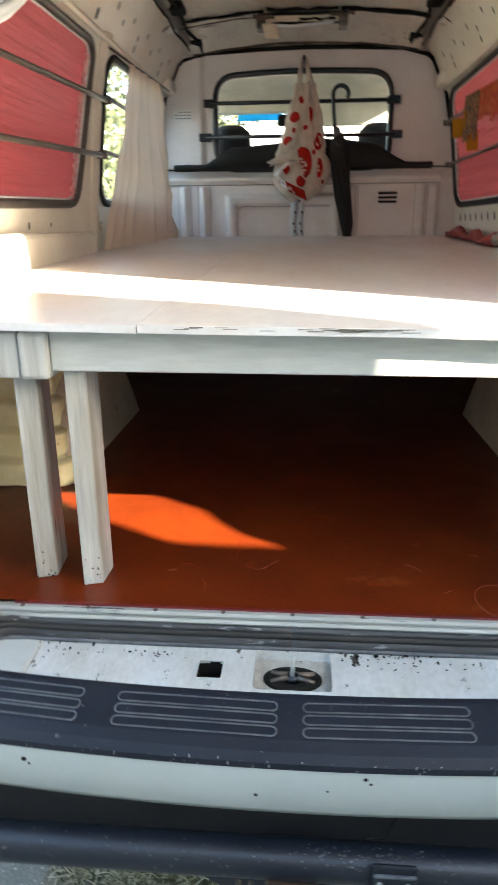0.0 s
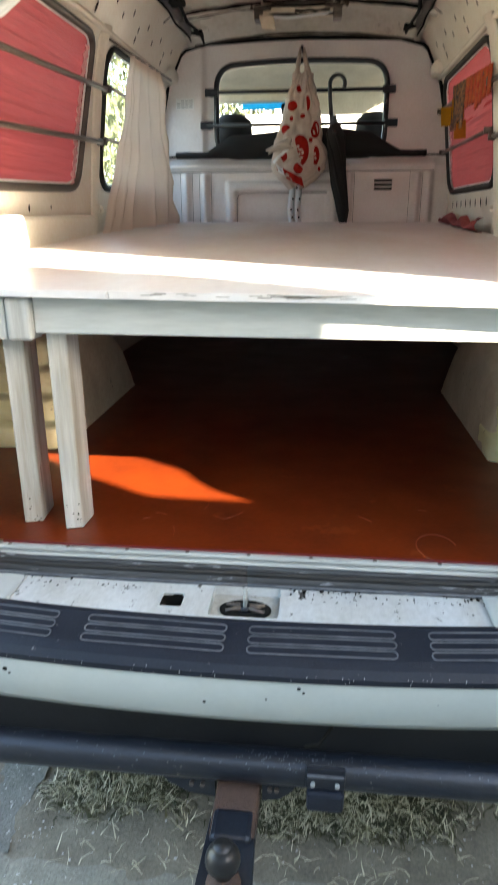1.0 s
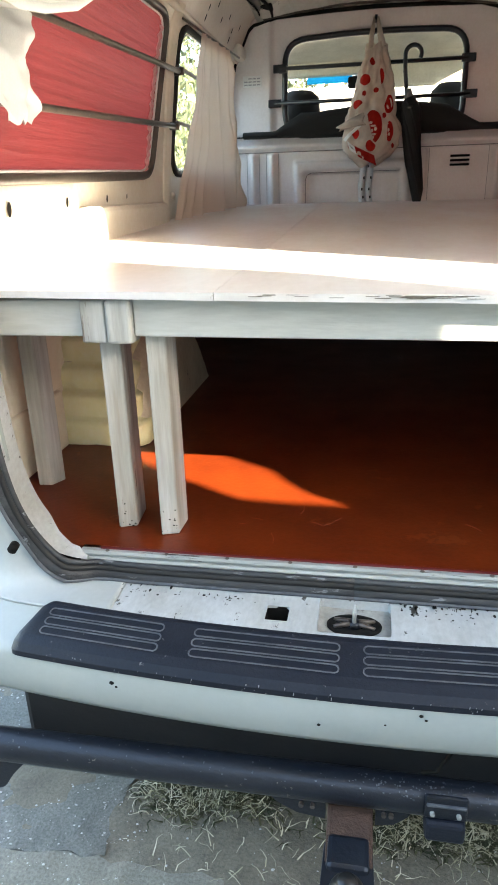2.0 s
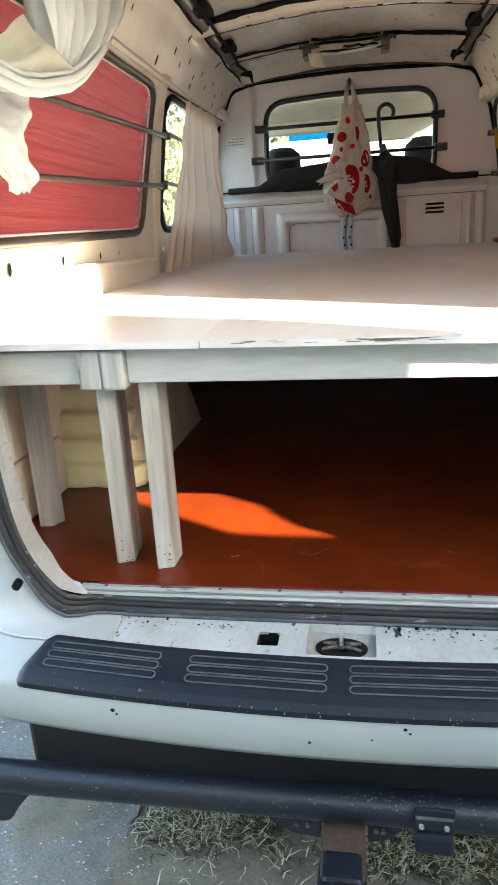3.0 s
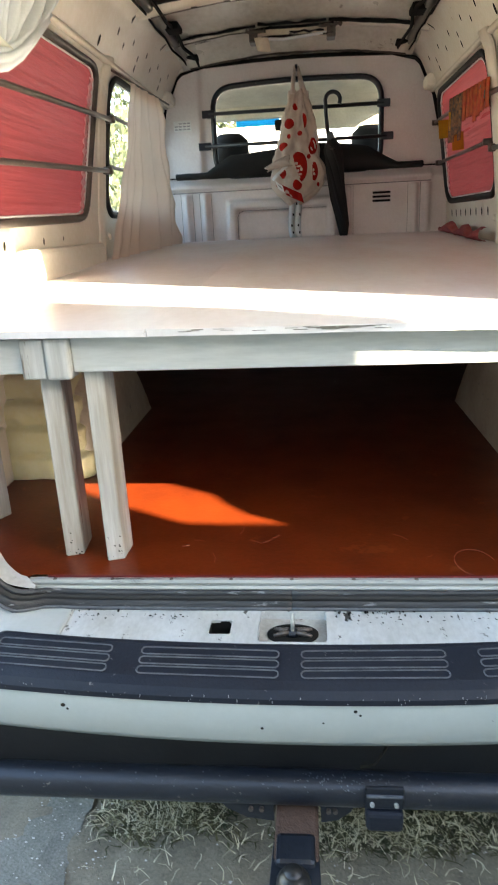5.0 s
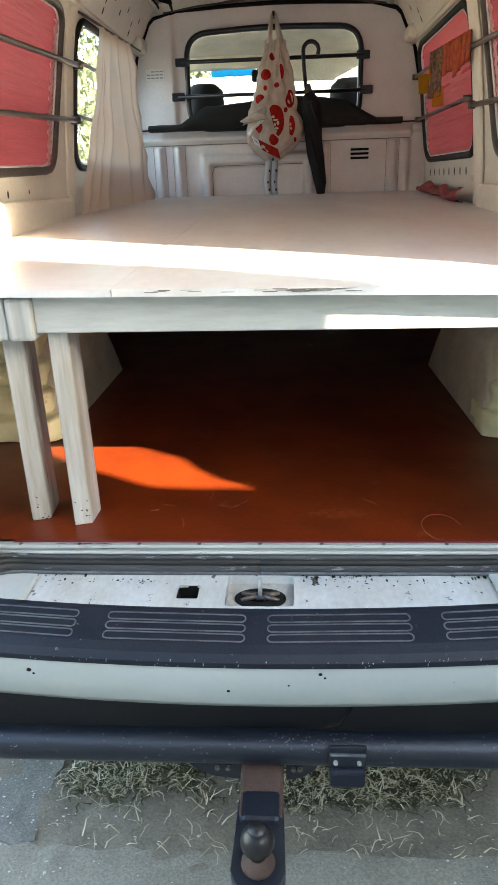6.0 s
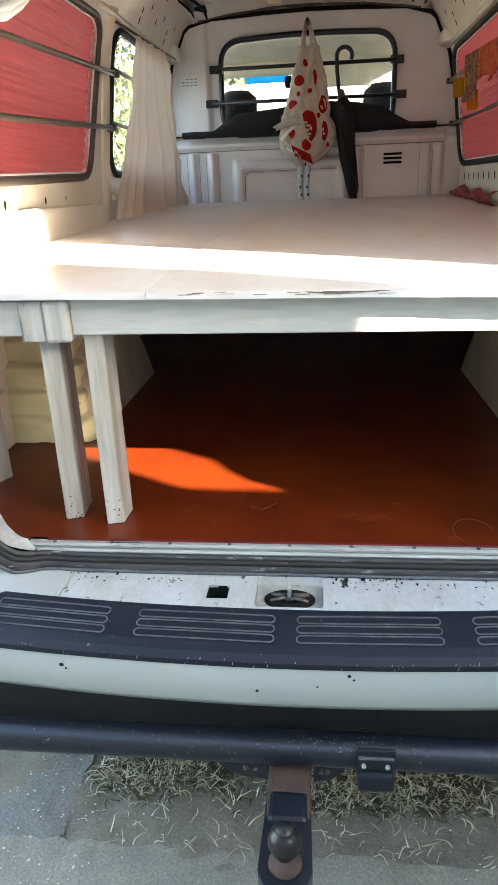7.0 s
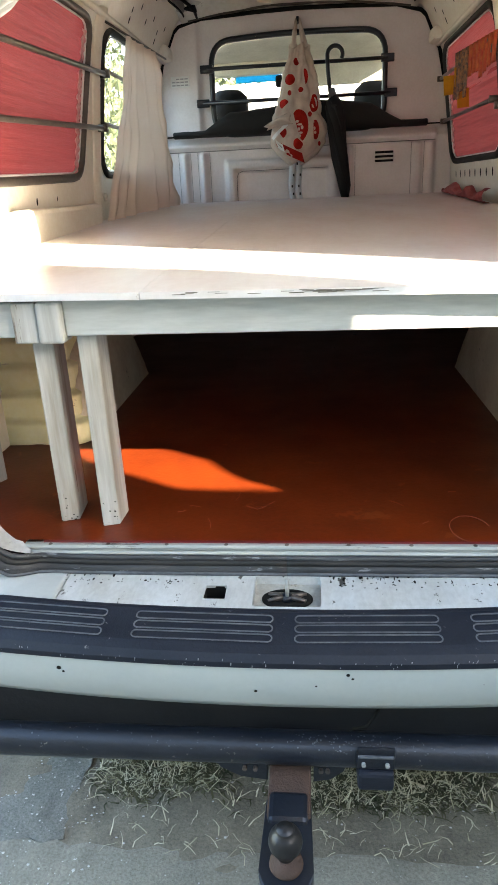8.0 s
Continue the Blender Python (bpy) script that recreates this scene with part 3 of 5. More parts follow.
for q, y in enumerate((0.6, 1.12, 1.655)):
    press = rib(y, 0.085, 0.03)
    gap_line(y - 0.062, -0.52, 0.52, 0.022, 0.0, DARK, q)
    gap_line(y + 0.048, -0.52, 0.52, 0.006, 0.002, DARK_BROWN, q + 20)
    gap_line(y - 0.012, -0.5, 0.5, 0.0035, 0.032, DARK_BROWN, q + 40)
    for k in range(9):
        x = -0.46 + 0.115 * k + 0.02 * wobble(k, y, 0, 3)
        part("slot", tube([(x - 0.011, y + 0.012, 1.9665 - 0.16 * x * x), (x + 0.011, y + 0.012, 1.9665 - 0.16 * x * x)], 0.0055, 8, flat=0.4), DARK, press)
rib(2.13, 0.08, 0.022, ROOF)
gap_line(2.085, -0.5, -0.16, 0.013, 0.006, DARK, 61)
gap_line(2.115, -0.5, -0.2, 0.006, 0.016, DARK_BROWN, 62)
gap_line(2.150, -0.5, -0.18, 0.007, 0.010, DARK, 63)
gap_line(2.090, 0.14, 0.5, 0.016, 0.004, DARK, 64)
gap_line(2.150, 0.15, 0.5, 0.008, 0.008, DARK_BROWN, 65)
# dark line for the shadow where roof and partition meet
gap_line(2.47, -0.5, 0.5, 0.014, 0.03, DARK_BROWN, 66)
strut = part("roof_bracket", box(-0.17, 0.15, 2.095, 2.15, 1.940, 1.968, 0.006), ARCH, skin, "rough dark bracket on the front roof rib")
for x in (-0.17, 0.15):
    part("bracket_end", box(x - 0.018, x + 0.018, 2.085, 2.155, 1.922, 1.972, 0.006), BAR, strut)
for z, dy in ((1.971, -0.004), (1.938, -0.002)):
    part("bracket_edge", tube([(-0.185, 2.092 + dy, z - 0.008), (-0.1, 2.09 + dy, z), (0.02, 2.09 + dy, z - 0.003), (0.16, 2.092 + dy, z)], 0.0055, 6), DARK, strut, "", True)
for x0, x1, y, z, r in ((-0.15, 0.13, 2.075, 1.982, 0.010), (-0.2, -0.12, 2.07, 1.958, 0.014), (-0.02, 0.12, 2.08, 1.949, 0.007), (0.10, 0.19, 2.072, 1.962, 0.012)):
    part("bracket_fold", tube([(x0 + (x1 - x0) * k / 7, y + 0.012 * wobble(x0 + k, z, 0, 1.3), z + 0.007 * wobble(x0 + k, z, 4, 1.7)) for k in range(8)], [r * (0.5 + 0.6 * abs(math.sin(k * 1.9 + x0 * 9))) for k in range(8)], 7, flat=0.6), DARK if r < 0.011 else DARK_BROWN, strut, "crumpled dark trim", True)
part("torn_flap", sheet(lambda u, v: (-0.165 + 0.055 * u + 0.012 * v, 2.083 - 0.012 * math.sin(3 * u + 2 * v), 1.935 - 0.05 * v), 6, 6, 0.003), ARCH, strut, "torn hanging flap", True)
part("bracket_tape", tube([(-0.15, 2.09, 1.935), (-0.05, 2.085, 1.925), (0.05, 2.085, 1.932), (0.13, 2.09, 1.94)], 0.006, 6), PALE, strut)
for s in (-1, 1):
    rail = part("roof_rail", tube([(s * (half(y, 1.95) - 0.015), y, 1.955) for y in (0.0, 0.6, 1.2, 1.8, 2.5)], 0.024, 8), BAR, van, "dark stained roof edge rail", True)
    part("header_lip", tube([(s * (half(y, 1.765) - 0.004), y, 1.765) for y in (0.2, 0.8, 1.4, 2.0, 2.49)], 0.011, 8), CREAM, van, "cream pressed lip over the side windows", True)
    part("header_end", box(min(s * 0.585, s * 0.64), max(s * 0.585, s * 0.64), 2.36, 2.49, 1.762, 1.82, 0.018), CREAM, van, "cream header end at the partition")
    pts = [(s * (half(y, 1.93) - 0.035 - 0.012 * wobble(y, s, 0, 5)), y, 1.925 + 0.018 * wobble(y, 2 * s, 0, 4)) for y in [0.1 + 0.08 * k for k in range(30)]]
    part("cable", tube(pts, 0.0045, 6), DARK, rail, "loose black wiring along the roof rail", True)
    pts = [(s * (half(y, 1.95) - 0.055 - 0.02 * wobble(y, s, 3, 4)), y, 1.935 + 0.02 * wobble(y, 2 * s, 5, 5)) for y in [0.3 + 0.09 * k for k in range(25)]]
    part("cable", tube(pts, 0.007, 6), DARK, rail, "loose black wiring along the roof rail", True)
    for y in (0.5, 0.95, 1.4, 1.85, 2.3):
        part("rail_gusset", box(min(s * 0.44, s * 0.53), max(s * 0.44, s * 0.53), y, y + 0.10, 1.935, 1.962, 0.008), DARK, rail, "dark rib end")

# partition behind the cab
RISE = [0.55, 1.1, 1.45, 1.62, 1.75, 1.80, 1.88, 1.925]
OUT = [(half(2.5, z) + 0.006, z) for z in RISE] + [(0.45, 1.952), (0.2, 1.962), (0, 1.966), (-0.2, 1.962), (-0.45, 1.952)] + [(-half(2.5, z) - 0.006, z) for z in reversed(RISE)]
HOLE = soft_poly([(-0.405, 1.44), (0.395, 1.44), (0.395, 1.837), (0.1, 1.848), (-0.1, 1.848), (-0.405, 1.832)], 0.1, 7)


def relief(x, z):
    """Pressed ribs and the stepped lower panel of the partition."""
    y = 2.5
    if z > 1.45 and x < -0.455:
        y -= 0.02 * min(1, (-0.455 - x) / 0.02)
    if z < 1.40:
        y -= 0.012
        for c in (-0.565, -0.47, 0.235, 0.36 + 0.2, 0.62):
            y -= 0.03 * min(1, max(0, 1.6 - abs(x - c) / 0.014)) * (z < 1.37)
        if -0.365 < x < 0.19 and z < 1.33:
            d = min(x + 0.365, 0.19 - x, 1.33 - z)
            y -= 0.034 * min(1, d / 0.013)
            if d > 0.045:
                y += 0.03 * min(1, (d - 0.045) / 0.013)
    if 1.375 < z < 1.43 and abs(x) < 0.64:
        y -= 0.03 * math.sin(math.pi * (z - 1.375) / 0.055)
    return y


bulk = part("partition", pierced(-0.72, 0.72, 0.55, 2.01, 0.009, [HOLE], lambda x, z: (x, relief(x, z), z), OUT), GREY, van, "grey painted steel partition with a barred window", True)
thicken(bulk, 0.012, (0, 1, 0))
# dark tube drawn for the shadow gap between partition and roof
part("partition_shade", tube([(x * 0.985, 2.484, z - 0.022 * (z > 1.9)) for x, z in OUT[3:18]], 0.009, 8), DARK, bulk, "dark tube for the shadow gap round the partition", True)
# thin dark tubes that draw the shade along the pressed panel edges
EDGE_SHADE = surface("panel edge shade", (0.2, 0.19, 0.19), None, 0.8, 0, 80, 20, 0.5, 0.1)
for off, r in ((0.0, 0.0022), (0.052, 0.0018)):
    a, t = -0.362 + off, 1.328 - off
    part("panel_shade_line", tube([(a, 2.484 - off * 0.2, 1.06), (a, 2.484 - off * 0.2, t - 0.03), (a + 0.009, 2.484 - off * 0.2, t - 0.009), (a + 0.03, 2.484 - off * 0.2, t), (0.19 - off, 2.484 - off * 0.2, t)], r, 6), EDGE_SHADE, bulk)
for x in (-0.595, -0.535, -0.50, -0.44, 0.205, 0.265, 0.53, 0.59):
    part("panel_shade_line", tube([(x, 2.486, 1.06), (x, 2.486, 1.368)], 0.0009, 6), EDGE_SHADE, bulk)
part("panel_shade_line", tube([(-0.64, 2.485, 1.373), (0.64, 2.485, 1.373)], 0.002, 6), EDGE_SHADE, bulk)
part("partition_seam", tube([(-0.68, 2.488, 1.443), (0.68, 2.488, 1.443)], 0.0035, 6), DARK, bulk)
part("window_frame", tube([(x, 2.475, z) for x, z in HOLE], 0.013, 10, True), STEEL, bulk, "black tubular window frame", True)
for z, w0, w1 in ((1.719, 0.425, 0.403), (1.578, 0.45, 0.42)):
    guard = part("guard_bar", tube([(-w0, 2.445, z), (w1, 2.445, z)], 0.0085, 8), STEEL, bulk, "black steel guard bar", True)
    for x in (-w0, w1):
        part("bar_end", box(x - 0.03, x + 0.03, 2.438, 2.452, z - 0.017, z + 0.017, 0.003), STEEL, guard)
        part("bar_stay", box(x - 0.012, x + 0.012, 2.452, 2.5, z - 0.012, z + 0.012, 0.002), STEEL, guard)
for k in range(3):
    z = 1.291 + k * 0.019
    vent = part("vent_slot", box(0.36, 0.446, 2.478, 2.489, z - 0.005, z + 0.005, 0.002), DARK, bulk, "dark vent slot")
    part("vent_hood", box(0.358, 0.448, 2.472, 2.488, z + 0.0055, z + 0.0085, 0.001), GREY, vent)
tag = part("sticker", box(-0.602, -0.515, 2.476, 2.4785, 1.655, 1.702), PAPER, bulk, "small white sticker with unreadable print")
for k in range(4):
    for j in range(3):
        if (k, j) != (0, 2):
            part("print_bar", box(-0.597 + 0.02 * k, -0.581 + 0.02 * k, 2.4748, 2.4755, 1.662 + 0.013 * j, 1.667 + 0.013 * j), PRINT, tag)
part("hook", tube([(0.0, 2.49, 1.888), (0.0, 2.43, 1.888), (0.0, 2.422, 1.884), (0.0, 2.415, 1.889), (0.0, 2.413, 1.898)], 0.006, 8), STEEL, bulk, "dark wall hook", True)

# cab seen through the partition window
cab = part("cab_roof", sheet(lambda u, v: ((u - 0.5) * 1.3, 2.53 + v * 1.0, 1.93 - 0.10 * v * v + 0.008 * wobble(u * 3, v * 4, 0, 3)), 16, 16, -0.03), LINER, van, "beige cab headliner", True)
part("sun_visor", box(-0.52, -0.06, 3.30, 3.33, 1.806, 1.875, 0.01), LINER, cab)
part("sun_visor", box(0.03, 0.52, 3.30, 3.33, 1.728, 1.86, 0.012), LINER, cab)
part("shade_band", box(-0.40, -0.13, 3.56, 3.565, 1.80, 1.87), TINT, cab, "blue windscreen shade band")
part("inner_mirror", box(-0.15, 0.0, 3.40, 3.42, 1.745, 1.81, 0.012), DARK, cab, "inner mirror")
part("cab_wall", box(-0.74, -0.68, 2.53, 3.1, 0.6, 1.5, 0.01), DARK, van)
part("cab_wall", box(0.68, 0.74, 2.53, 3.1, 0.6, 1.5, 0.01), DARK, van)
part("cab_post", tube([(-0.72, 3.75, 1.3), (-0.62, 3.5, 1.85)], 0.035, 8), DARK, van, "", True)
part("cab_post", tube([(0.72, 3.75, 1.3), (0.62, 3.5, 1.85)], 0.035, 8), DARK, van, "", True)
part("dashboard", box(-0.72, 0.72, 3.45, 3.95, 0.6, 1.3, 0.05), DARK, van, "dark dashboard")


def seat(x):
    s = part("seat_back", sheet(lambda u, v: (x + (u - 0.5) * 0.5, 2.72 - 0.07 * math.sin(math.pi * u) + 0.05 * (1 - v), 0.9 + 0.62 * v - 0.05 * (2 * u - 1) ** 4 * v), 12, 12, 0.1), BLACK, van, "dark cab seat back", True)
    part("headrest", revolve([(0.02, 0), (0.085, 0.02), (0.1, 0.07), (0.095, 0.13), (0.06, 0.16)], (x, 2.74, 1.50), 16), BLACK, s, "dark headrest", True)


seat(-0.36)
seat(0.37)

# floor and wheel arches
def floor_half(y):
    """The floor narrows in a curve at the hatch."""
    return 0.755 if y > 0.36 else 0.755 - 0.30 * (1 - math.sqrt(max(0, 1 - ((0.36 - y) / 0.31) ** 2)))


def floor_f(u, v):
    y = 0.052 + (2.5 - 0.052) * (v ** 1.8)
    return (2 * u - 1) * floor_half(y), y, 0.600


part("cargo_floor", sheet(floor_f, 24, 60, 0.012), RED_FLOOR, van, "glossy red-orange painted floor")
part("floor_edge", extrude_x([(0.049, 0.604), (0.053, 0.604), (0.053, 0.59), (0.049, 0.59)], -0.455, 0.455), surface("dark red edge", (0.14, 0.012, 0.012), None, 0.4), van, "dark red floor edge")
part("under_floor", box(-0.75, 0.75, 0.06, 2.5, 0.50, 0.585), DARK, van)


SCRATCH = surface("paler scuffed vinyl", (0.26, 0.06, 0.025), None, 0.6, 0, 120, 40, 0.6, 0.05)
random.seed(23)
part("floor_scuff", tube([(0.335 + 0.036 * math.cos(t), 0.105 + 0.05 * math.sin(t), 0.6002) for t in (0.2 + 0.17 * k for k in range(30))], 0.0007, 5), SCRATCH, van, "faint round scuff on the floor")
for _ in range(10):
    x, y, a, ln = random.uniform(-0.4, 0.4), random.uniform(0.09, 0.27), random.uniform(0, 3.14), random.uniform(0.012, 0.05)
    part("floor_scuff", tube([(x + k * ln * math.cos(a + 0.3 * k), y + k * ln * math.sin(a + 0.3 * k), 0.6) for k in (0, 0.5, 1)], random.uniform(0.0004, 0.0009), 5), SCRATCH, van)


def arch(s):
    def f(u, v):
        # u along the van; v up the inner face, over the shoulder and out to the side
        y = 0.57 + 0.67 * u
        hi = 0.27 * math.sqrt(max(0, 1 - abs(2 * u - 1) ** (2.6 if u < 0.5 else 1.75))) + 0.001
        if v < 0.45:
            a = v / 0.45
            return s * (0.532 + 0.018 * a * a), y, 0.600 + hi * 0.86 * a
        a = (v - 0.45) / 0.55
        bend = math.sin(min(1, a * 1.6) * math.pi / 2)
        return s * (0.55 + 0.22 * a ** 1.1), y, 0.600 + hi * (0.86 + 0.14 * bend + 0.55 * a)
    a = part("wheel_arch", sheet(f, 32, 20), ARCH, van, "dusty beige wheel arch with chipped paint", True)

    def steps(u, v):
        # across the van, round the corner and forward; three soft steps up
        k = v * 3.999
        rise = int(k) * 0.02 + 0.02 * max(0, (k % 1 - 0.84) / 0.16) - 0.002 * math.sin(math.pi * min(1, k % 1 / 0.84))
        top = 0.005 * wobble(u * 4, v * 5, s, 2.2)
        edge, back = 0.532 + rise * 0.9, 0.545 + rise + top
        if u < 0.55:
            return s * (0.762 + (edge + 0.035 - 0.762) * u / 0.55), back, 0.602 + 0.268 * v
        if u < 0.8:
            t = (u - 0.55) / 0.25 * math.pi / 2
            return s * (edge + 0.035 - 0.035 * math.sin(t) + top), back + 0.035 * (1 - math.cos(t)), 0.602 + 0.268 * v
        return s * (edge + top), back + 0.035 + (u - 0.8) * 0.5, 0.602 + 0.268 * v
    part("arch_step", sheet(steps, 30, 48), BRIGHT_YELLOW, a, "yellow stepped rear face, its colour brightened for sunlight", True)


arch(-1)
arch(1)
for z0, z1 in ((0.602, 0.75), (0.755, 0.98)):
    for s in (-1, 1):
        part("lower_trim", box(min(s * 0.735, s * 0.755), max(s * 0.735, s * 0.755), 0.30, 0.54, z0, z1, 0.006), CREAM, van)

# hatch opening: D-posts, sill, seals
def opening(s, inset=0.0):
    """The hatch opening's edge from the middle of the sill up one side, as (x, z)."""
    pts = [(0, 0.583), (0.3, 0.583), (0.455, 0.585), (0.50, 0.605), (0.54, 0.645), (0.568, 0.70), (0.585, 0.78), (0.592, 0.9), (0.60, 1.05), (0.68, 1.16), (0.69, 1.3), (0.66, 1.6), (0.60, 1.85), (0.50, 1.93), (0.4, 1.95), (0, 1.955)]
    return [(s * (x - inset * (x > 0.46)), z + inset * (x <= 0.5) * (z < 1)) for x, z in pts]


def lean(z):
    """How far the rear posts lean forward above the bed."""
    return 0.09 * max(0, min(1, (z - 1.02) / 0.2))


def smooth(pts, rounds=2):
    """Corners of an open line cut off, twice over."""
    for _ in range(rounds):
        out = [pts[0]]
        for (a, b), (c, d) in zip(pts, pts[1:]):
            out += [(0.75 * a + 0.25 * c, 0.75 * b + 0.25 * d), (0.25 * a + 0.75 * c, 0.25 * b + 0.75 * d)]
        pts = out + [pts[-1]]
    return pts


def sweep_open(s, r, y, push, flat=1.0):
    fine = smooth(opening(s, push))
    return tube([(x, y + 0.034 * max(0, min(1, (0.50 - abs(x)) / 0.05)) * (z < 1) + lean(z), z) for x, z in fine], r, 8, flat=flat)


for s in (-1, 1):
    pts = opening(s)

    def post(u, v):
        i = min(int(u * (len(pts) - 7)), len(pts) - 8) + 6
        t = u * (len(pts) - 7) - (i - 6)
        x = pts[i][0] + t * (pts[min(i + 1, len(pts) - 1)][0] - pts[i][0])
        z = pts[i][1] + t * (pts[min(i + 1, len(pts) - 1)][1] - pts[i][1])
        ox = s * (0.80 if z < 1.7 else 0.80 - 0.9 * (z - 1.7))
        oz = z if z < 1.9 else z + 0.06 * v
        bend = 0.10 * v ** 2.5
        return x + (ox - x) * v, 0.018 - 0.05 * math.sin(math.pi * v) * (z < 1.8) + bend + lean(z), oz
    part("rear_post", sheet(post, 60, 12, 0.02), WHITE, van, "white painted rear post with worn edges", True)

    curve = [p for p in smooth(pts) if abs(p[0]) > 0.462 or p[1] > 1]

    def jamb(u, v):
        a = u * (len(curve) - 1)
        i = min(int(a), len(curve) - 2)
        x, z = (curve[i][q] + (a - i) * (curve[i + 1][q] - curve[i][q]) for q in (0, 1))
        if z < 1:
            v *= min(1, max(0.12, (abs(x) - 0.46) / 0.08))
        grow = 0.02 * v
        return x + s * min(grow, max(0, half(0.2, min(z, 1.96)) - abs(x))), -0.006 + 0.085 * v + 0.03 * max(0, min(1, (0.52 - abs(x)) / 0.05)) * (z < 1) + lean(z), max(z, 0.603 + 0.004 * math.sin(math.pi * v)) if v > 0.3 else z
    part("rear_jamb", sheet(jamb, 90, 6), SILL, van, "chipped cream inner jamb", True)
    seal = part("hatch_seal", sweep_open(s, 0.0155, 0.002, -0.026), SEAL, van, "weathered black hatch seal", True)
    part("seal_ridge", sweep_open(s, 0.006, -0.006, -0.011), RUBBER, seal, "black inner ridge", True)
    part("seal_ridge", sweep_open(s, 0.0035, -0.013, -0.030), SCUFF, seal, "scuffed outer ridge", True)
    part("seal_lip", sweep_open(s, 0.005, -0.003, -0.003), SEAL, van, "worn grey seal lip", True)
    part("drain_plug", tube([(s * 0.572, -0.03, 0.645), (s * 0.570, -0.046, 0.643)], 0.008, 12), DARK, van, "small dark plug", True)
    stop = part("hatch_stop", prism([(s * 0.625, -0.004), (s * 0.675, -0.004), (s * 0.672, -0.038), (s * 0.640, -0.046)], 0.705, 0.765, 0.006), BAR, van, "worn steel hatch catch plate")
    part("catch_arm", tube([(s * 0.645, -0.035, 0.76), (s * 0.66, -0.055, 0.745), (s * 0.665, -0.06, 0.72), (s * 0.65, -0.05, 0.70)], 0.008, 10), ALU, stop, "bright curved catch", True)
    for z in (0.718, 0.752):
        part("screw", tube([(s * 0.633, -0.03, z), (s * 0.630, -0.047, z)], 0.0055, 10), STEEL, stop, "", True)

# sill riser with trim strips, then the flat sill
for y, z0, z1, m, word in ((0.047, 0.590, 0.600, ALU, "scratched aluminium threshold strip"), (0.044, 0.580, 0.589, ALU, "grey scratched strip"), (0.040, 0.571, 0.579, ALU, "thin pale trim"), (0.036, 0.549, 0.570, SEAL, "black weathered seal")):
    part("threshold_strip", extrude_x([(y - 0.006, z0), (y - 0.008, (z0 + z1) / 2), (y - 0.006, z1), (0.06, z1), (0.06, z0)], -0.49, 0.49, 12), m, van, word)
for k in range(9):
    part("strip_screw", revolve([(0.004, 0), (0.0035, 0.0012), (0.002, 0.0018)], (-0.44 + 0.11 * k, 0.044, 0.600), 10), BAR, van)
BOW = lambda x: 0.12 * x * x + (2.6 * (abs(x) - 0.56) ** 2 if abs(x) > 0.56 else 0)  # noqa: E731
# sill with the lock hole and latch recess
LOCK = rounded(-0.142, -0.103, -0.054, -0.012, 0.004, 3)
LATCH = rounded(-0.056, 0.060, -0.073, 0.018, 0.006, 3)
sill = part("rear_sill", pierced(-0.53, 0.53, -0.092, 0.046, 0.0075, [LOCK, LATCH], lambda x, y: (x, y + (0.12 * x * x if y < -0.06 else 0), 0.55 + 0.0015 * wobble(x, y, 0, 20) - 0.01 * max(0, -(y + 0.07)) * 10)), SILL, van, "white painted sill with heavily chipped and dirty paint")
thicken(sill, 0.004, (0, 0, -1))
random.seed(17)
grime = bmesh.new()
for _ in range(1500):
    x = random.uniform(-0.46, 0.5)
    thick = 0.4 + 0.9 * max(0, wobble(x, 0, 2, 6) + 0.25) + 0.5 * (0.07 < x < 0.2)
    y = 0.037 - abs(random.gauss(0, 0.014 * thick)) - 0.035 * (random.random() < 0.09)
    if y < -0.08 or -0.16 < x < 0.075 and y < 0.022:
        continue
    w, d = random.uniform(0.0006, 0.0036), random.uniform(0.0015, 0.008) * (1 if y > 0 else 0.5)
    ring = [(x + w * math.cos(t) * random.uniform(0.5, 1), y + d * math.sin(t) * random.uniform(0.4, 1)) for t in (6.283 * q / 7 for q in range(7))]
    grime.faces.new([grime.verts.new((a, b, 0.5528)) for a, b in ring])
tagged(part("grime", grime, DARK, sill, "black grime and bare chips along the seal"), kind="stuff")
well = bmesh.new()
box(-0.15, -0.095, -0.06, -0.006, 0.515, 0.52, 0, well)
part("lock_hole", well, DARK, sill, "dark square lock hole")
lip = tube([(x, y, 0.5502) for x, y in LOCK], 0.0014, 6, True)
part("hole_rim", lip, SILL, sill, "", True)
# inner wall coloured near black for the shade inside the hole
part("hole_shade_wall", sheet(lambda u, v: (*[c for c in LOCK[int(u * (len(LOCK) - 1) + 0.5)]], 0.55 - 0.032 * v), len(LOCK) - 1, 2), DARK, sill)
DIRTY = surface("dirty grey paint", (0.4, 0.4, 0.37), (0.22, 0.21, 0.185), 0.55, 0, 120, 26, 0.8, 0.1, wear=(0.06, 0.05, 0.04), wear_size=40, wear_edge=0.63)
plate = part("latch_plate", box(-0.062, 0.066, -0.078, 0.022, 0.528, 0.534, 0.002), DIRTY, sill, "recessed dirty latch plate")
part("plate_wall", sheet(lambda u, v: (*LATCH[int(u * (len(LATCH) - 1) + 0.5)], 0.551 - 0.02 * v), len(LATCH) - 1, 2), SILL, plate)
cup = revolve([(0.044, 0), (0.044, 0.004), (0.034, 0.005), (0.012, 0.001)], (0, 0, 0), 28)
bmesh.ops.transform(cup, matrix=Matrix.Translation((0.002, -0.03, 0.534)) @ Matrix.Diagonal((1, 0.62, 1, 1)), verts=cup.verts)
part("latch_cup", cup, DARK, plate, "dark oval latch recess", True)
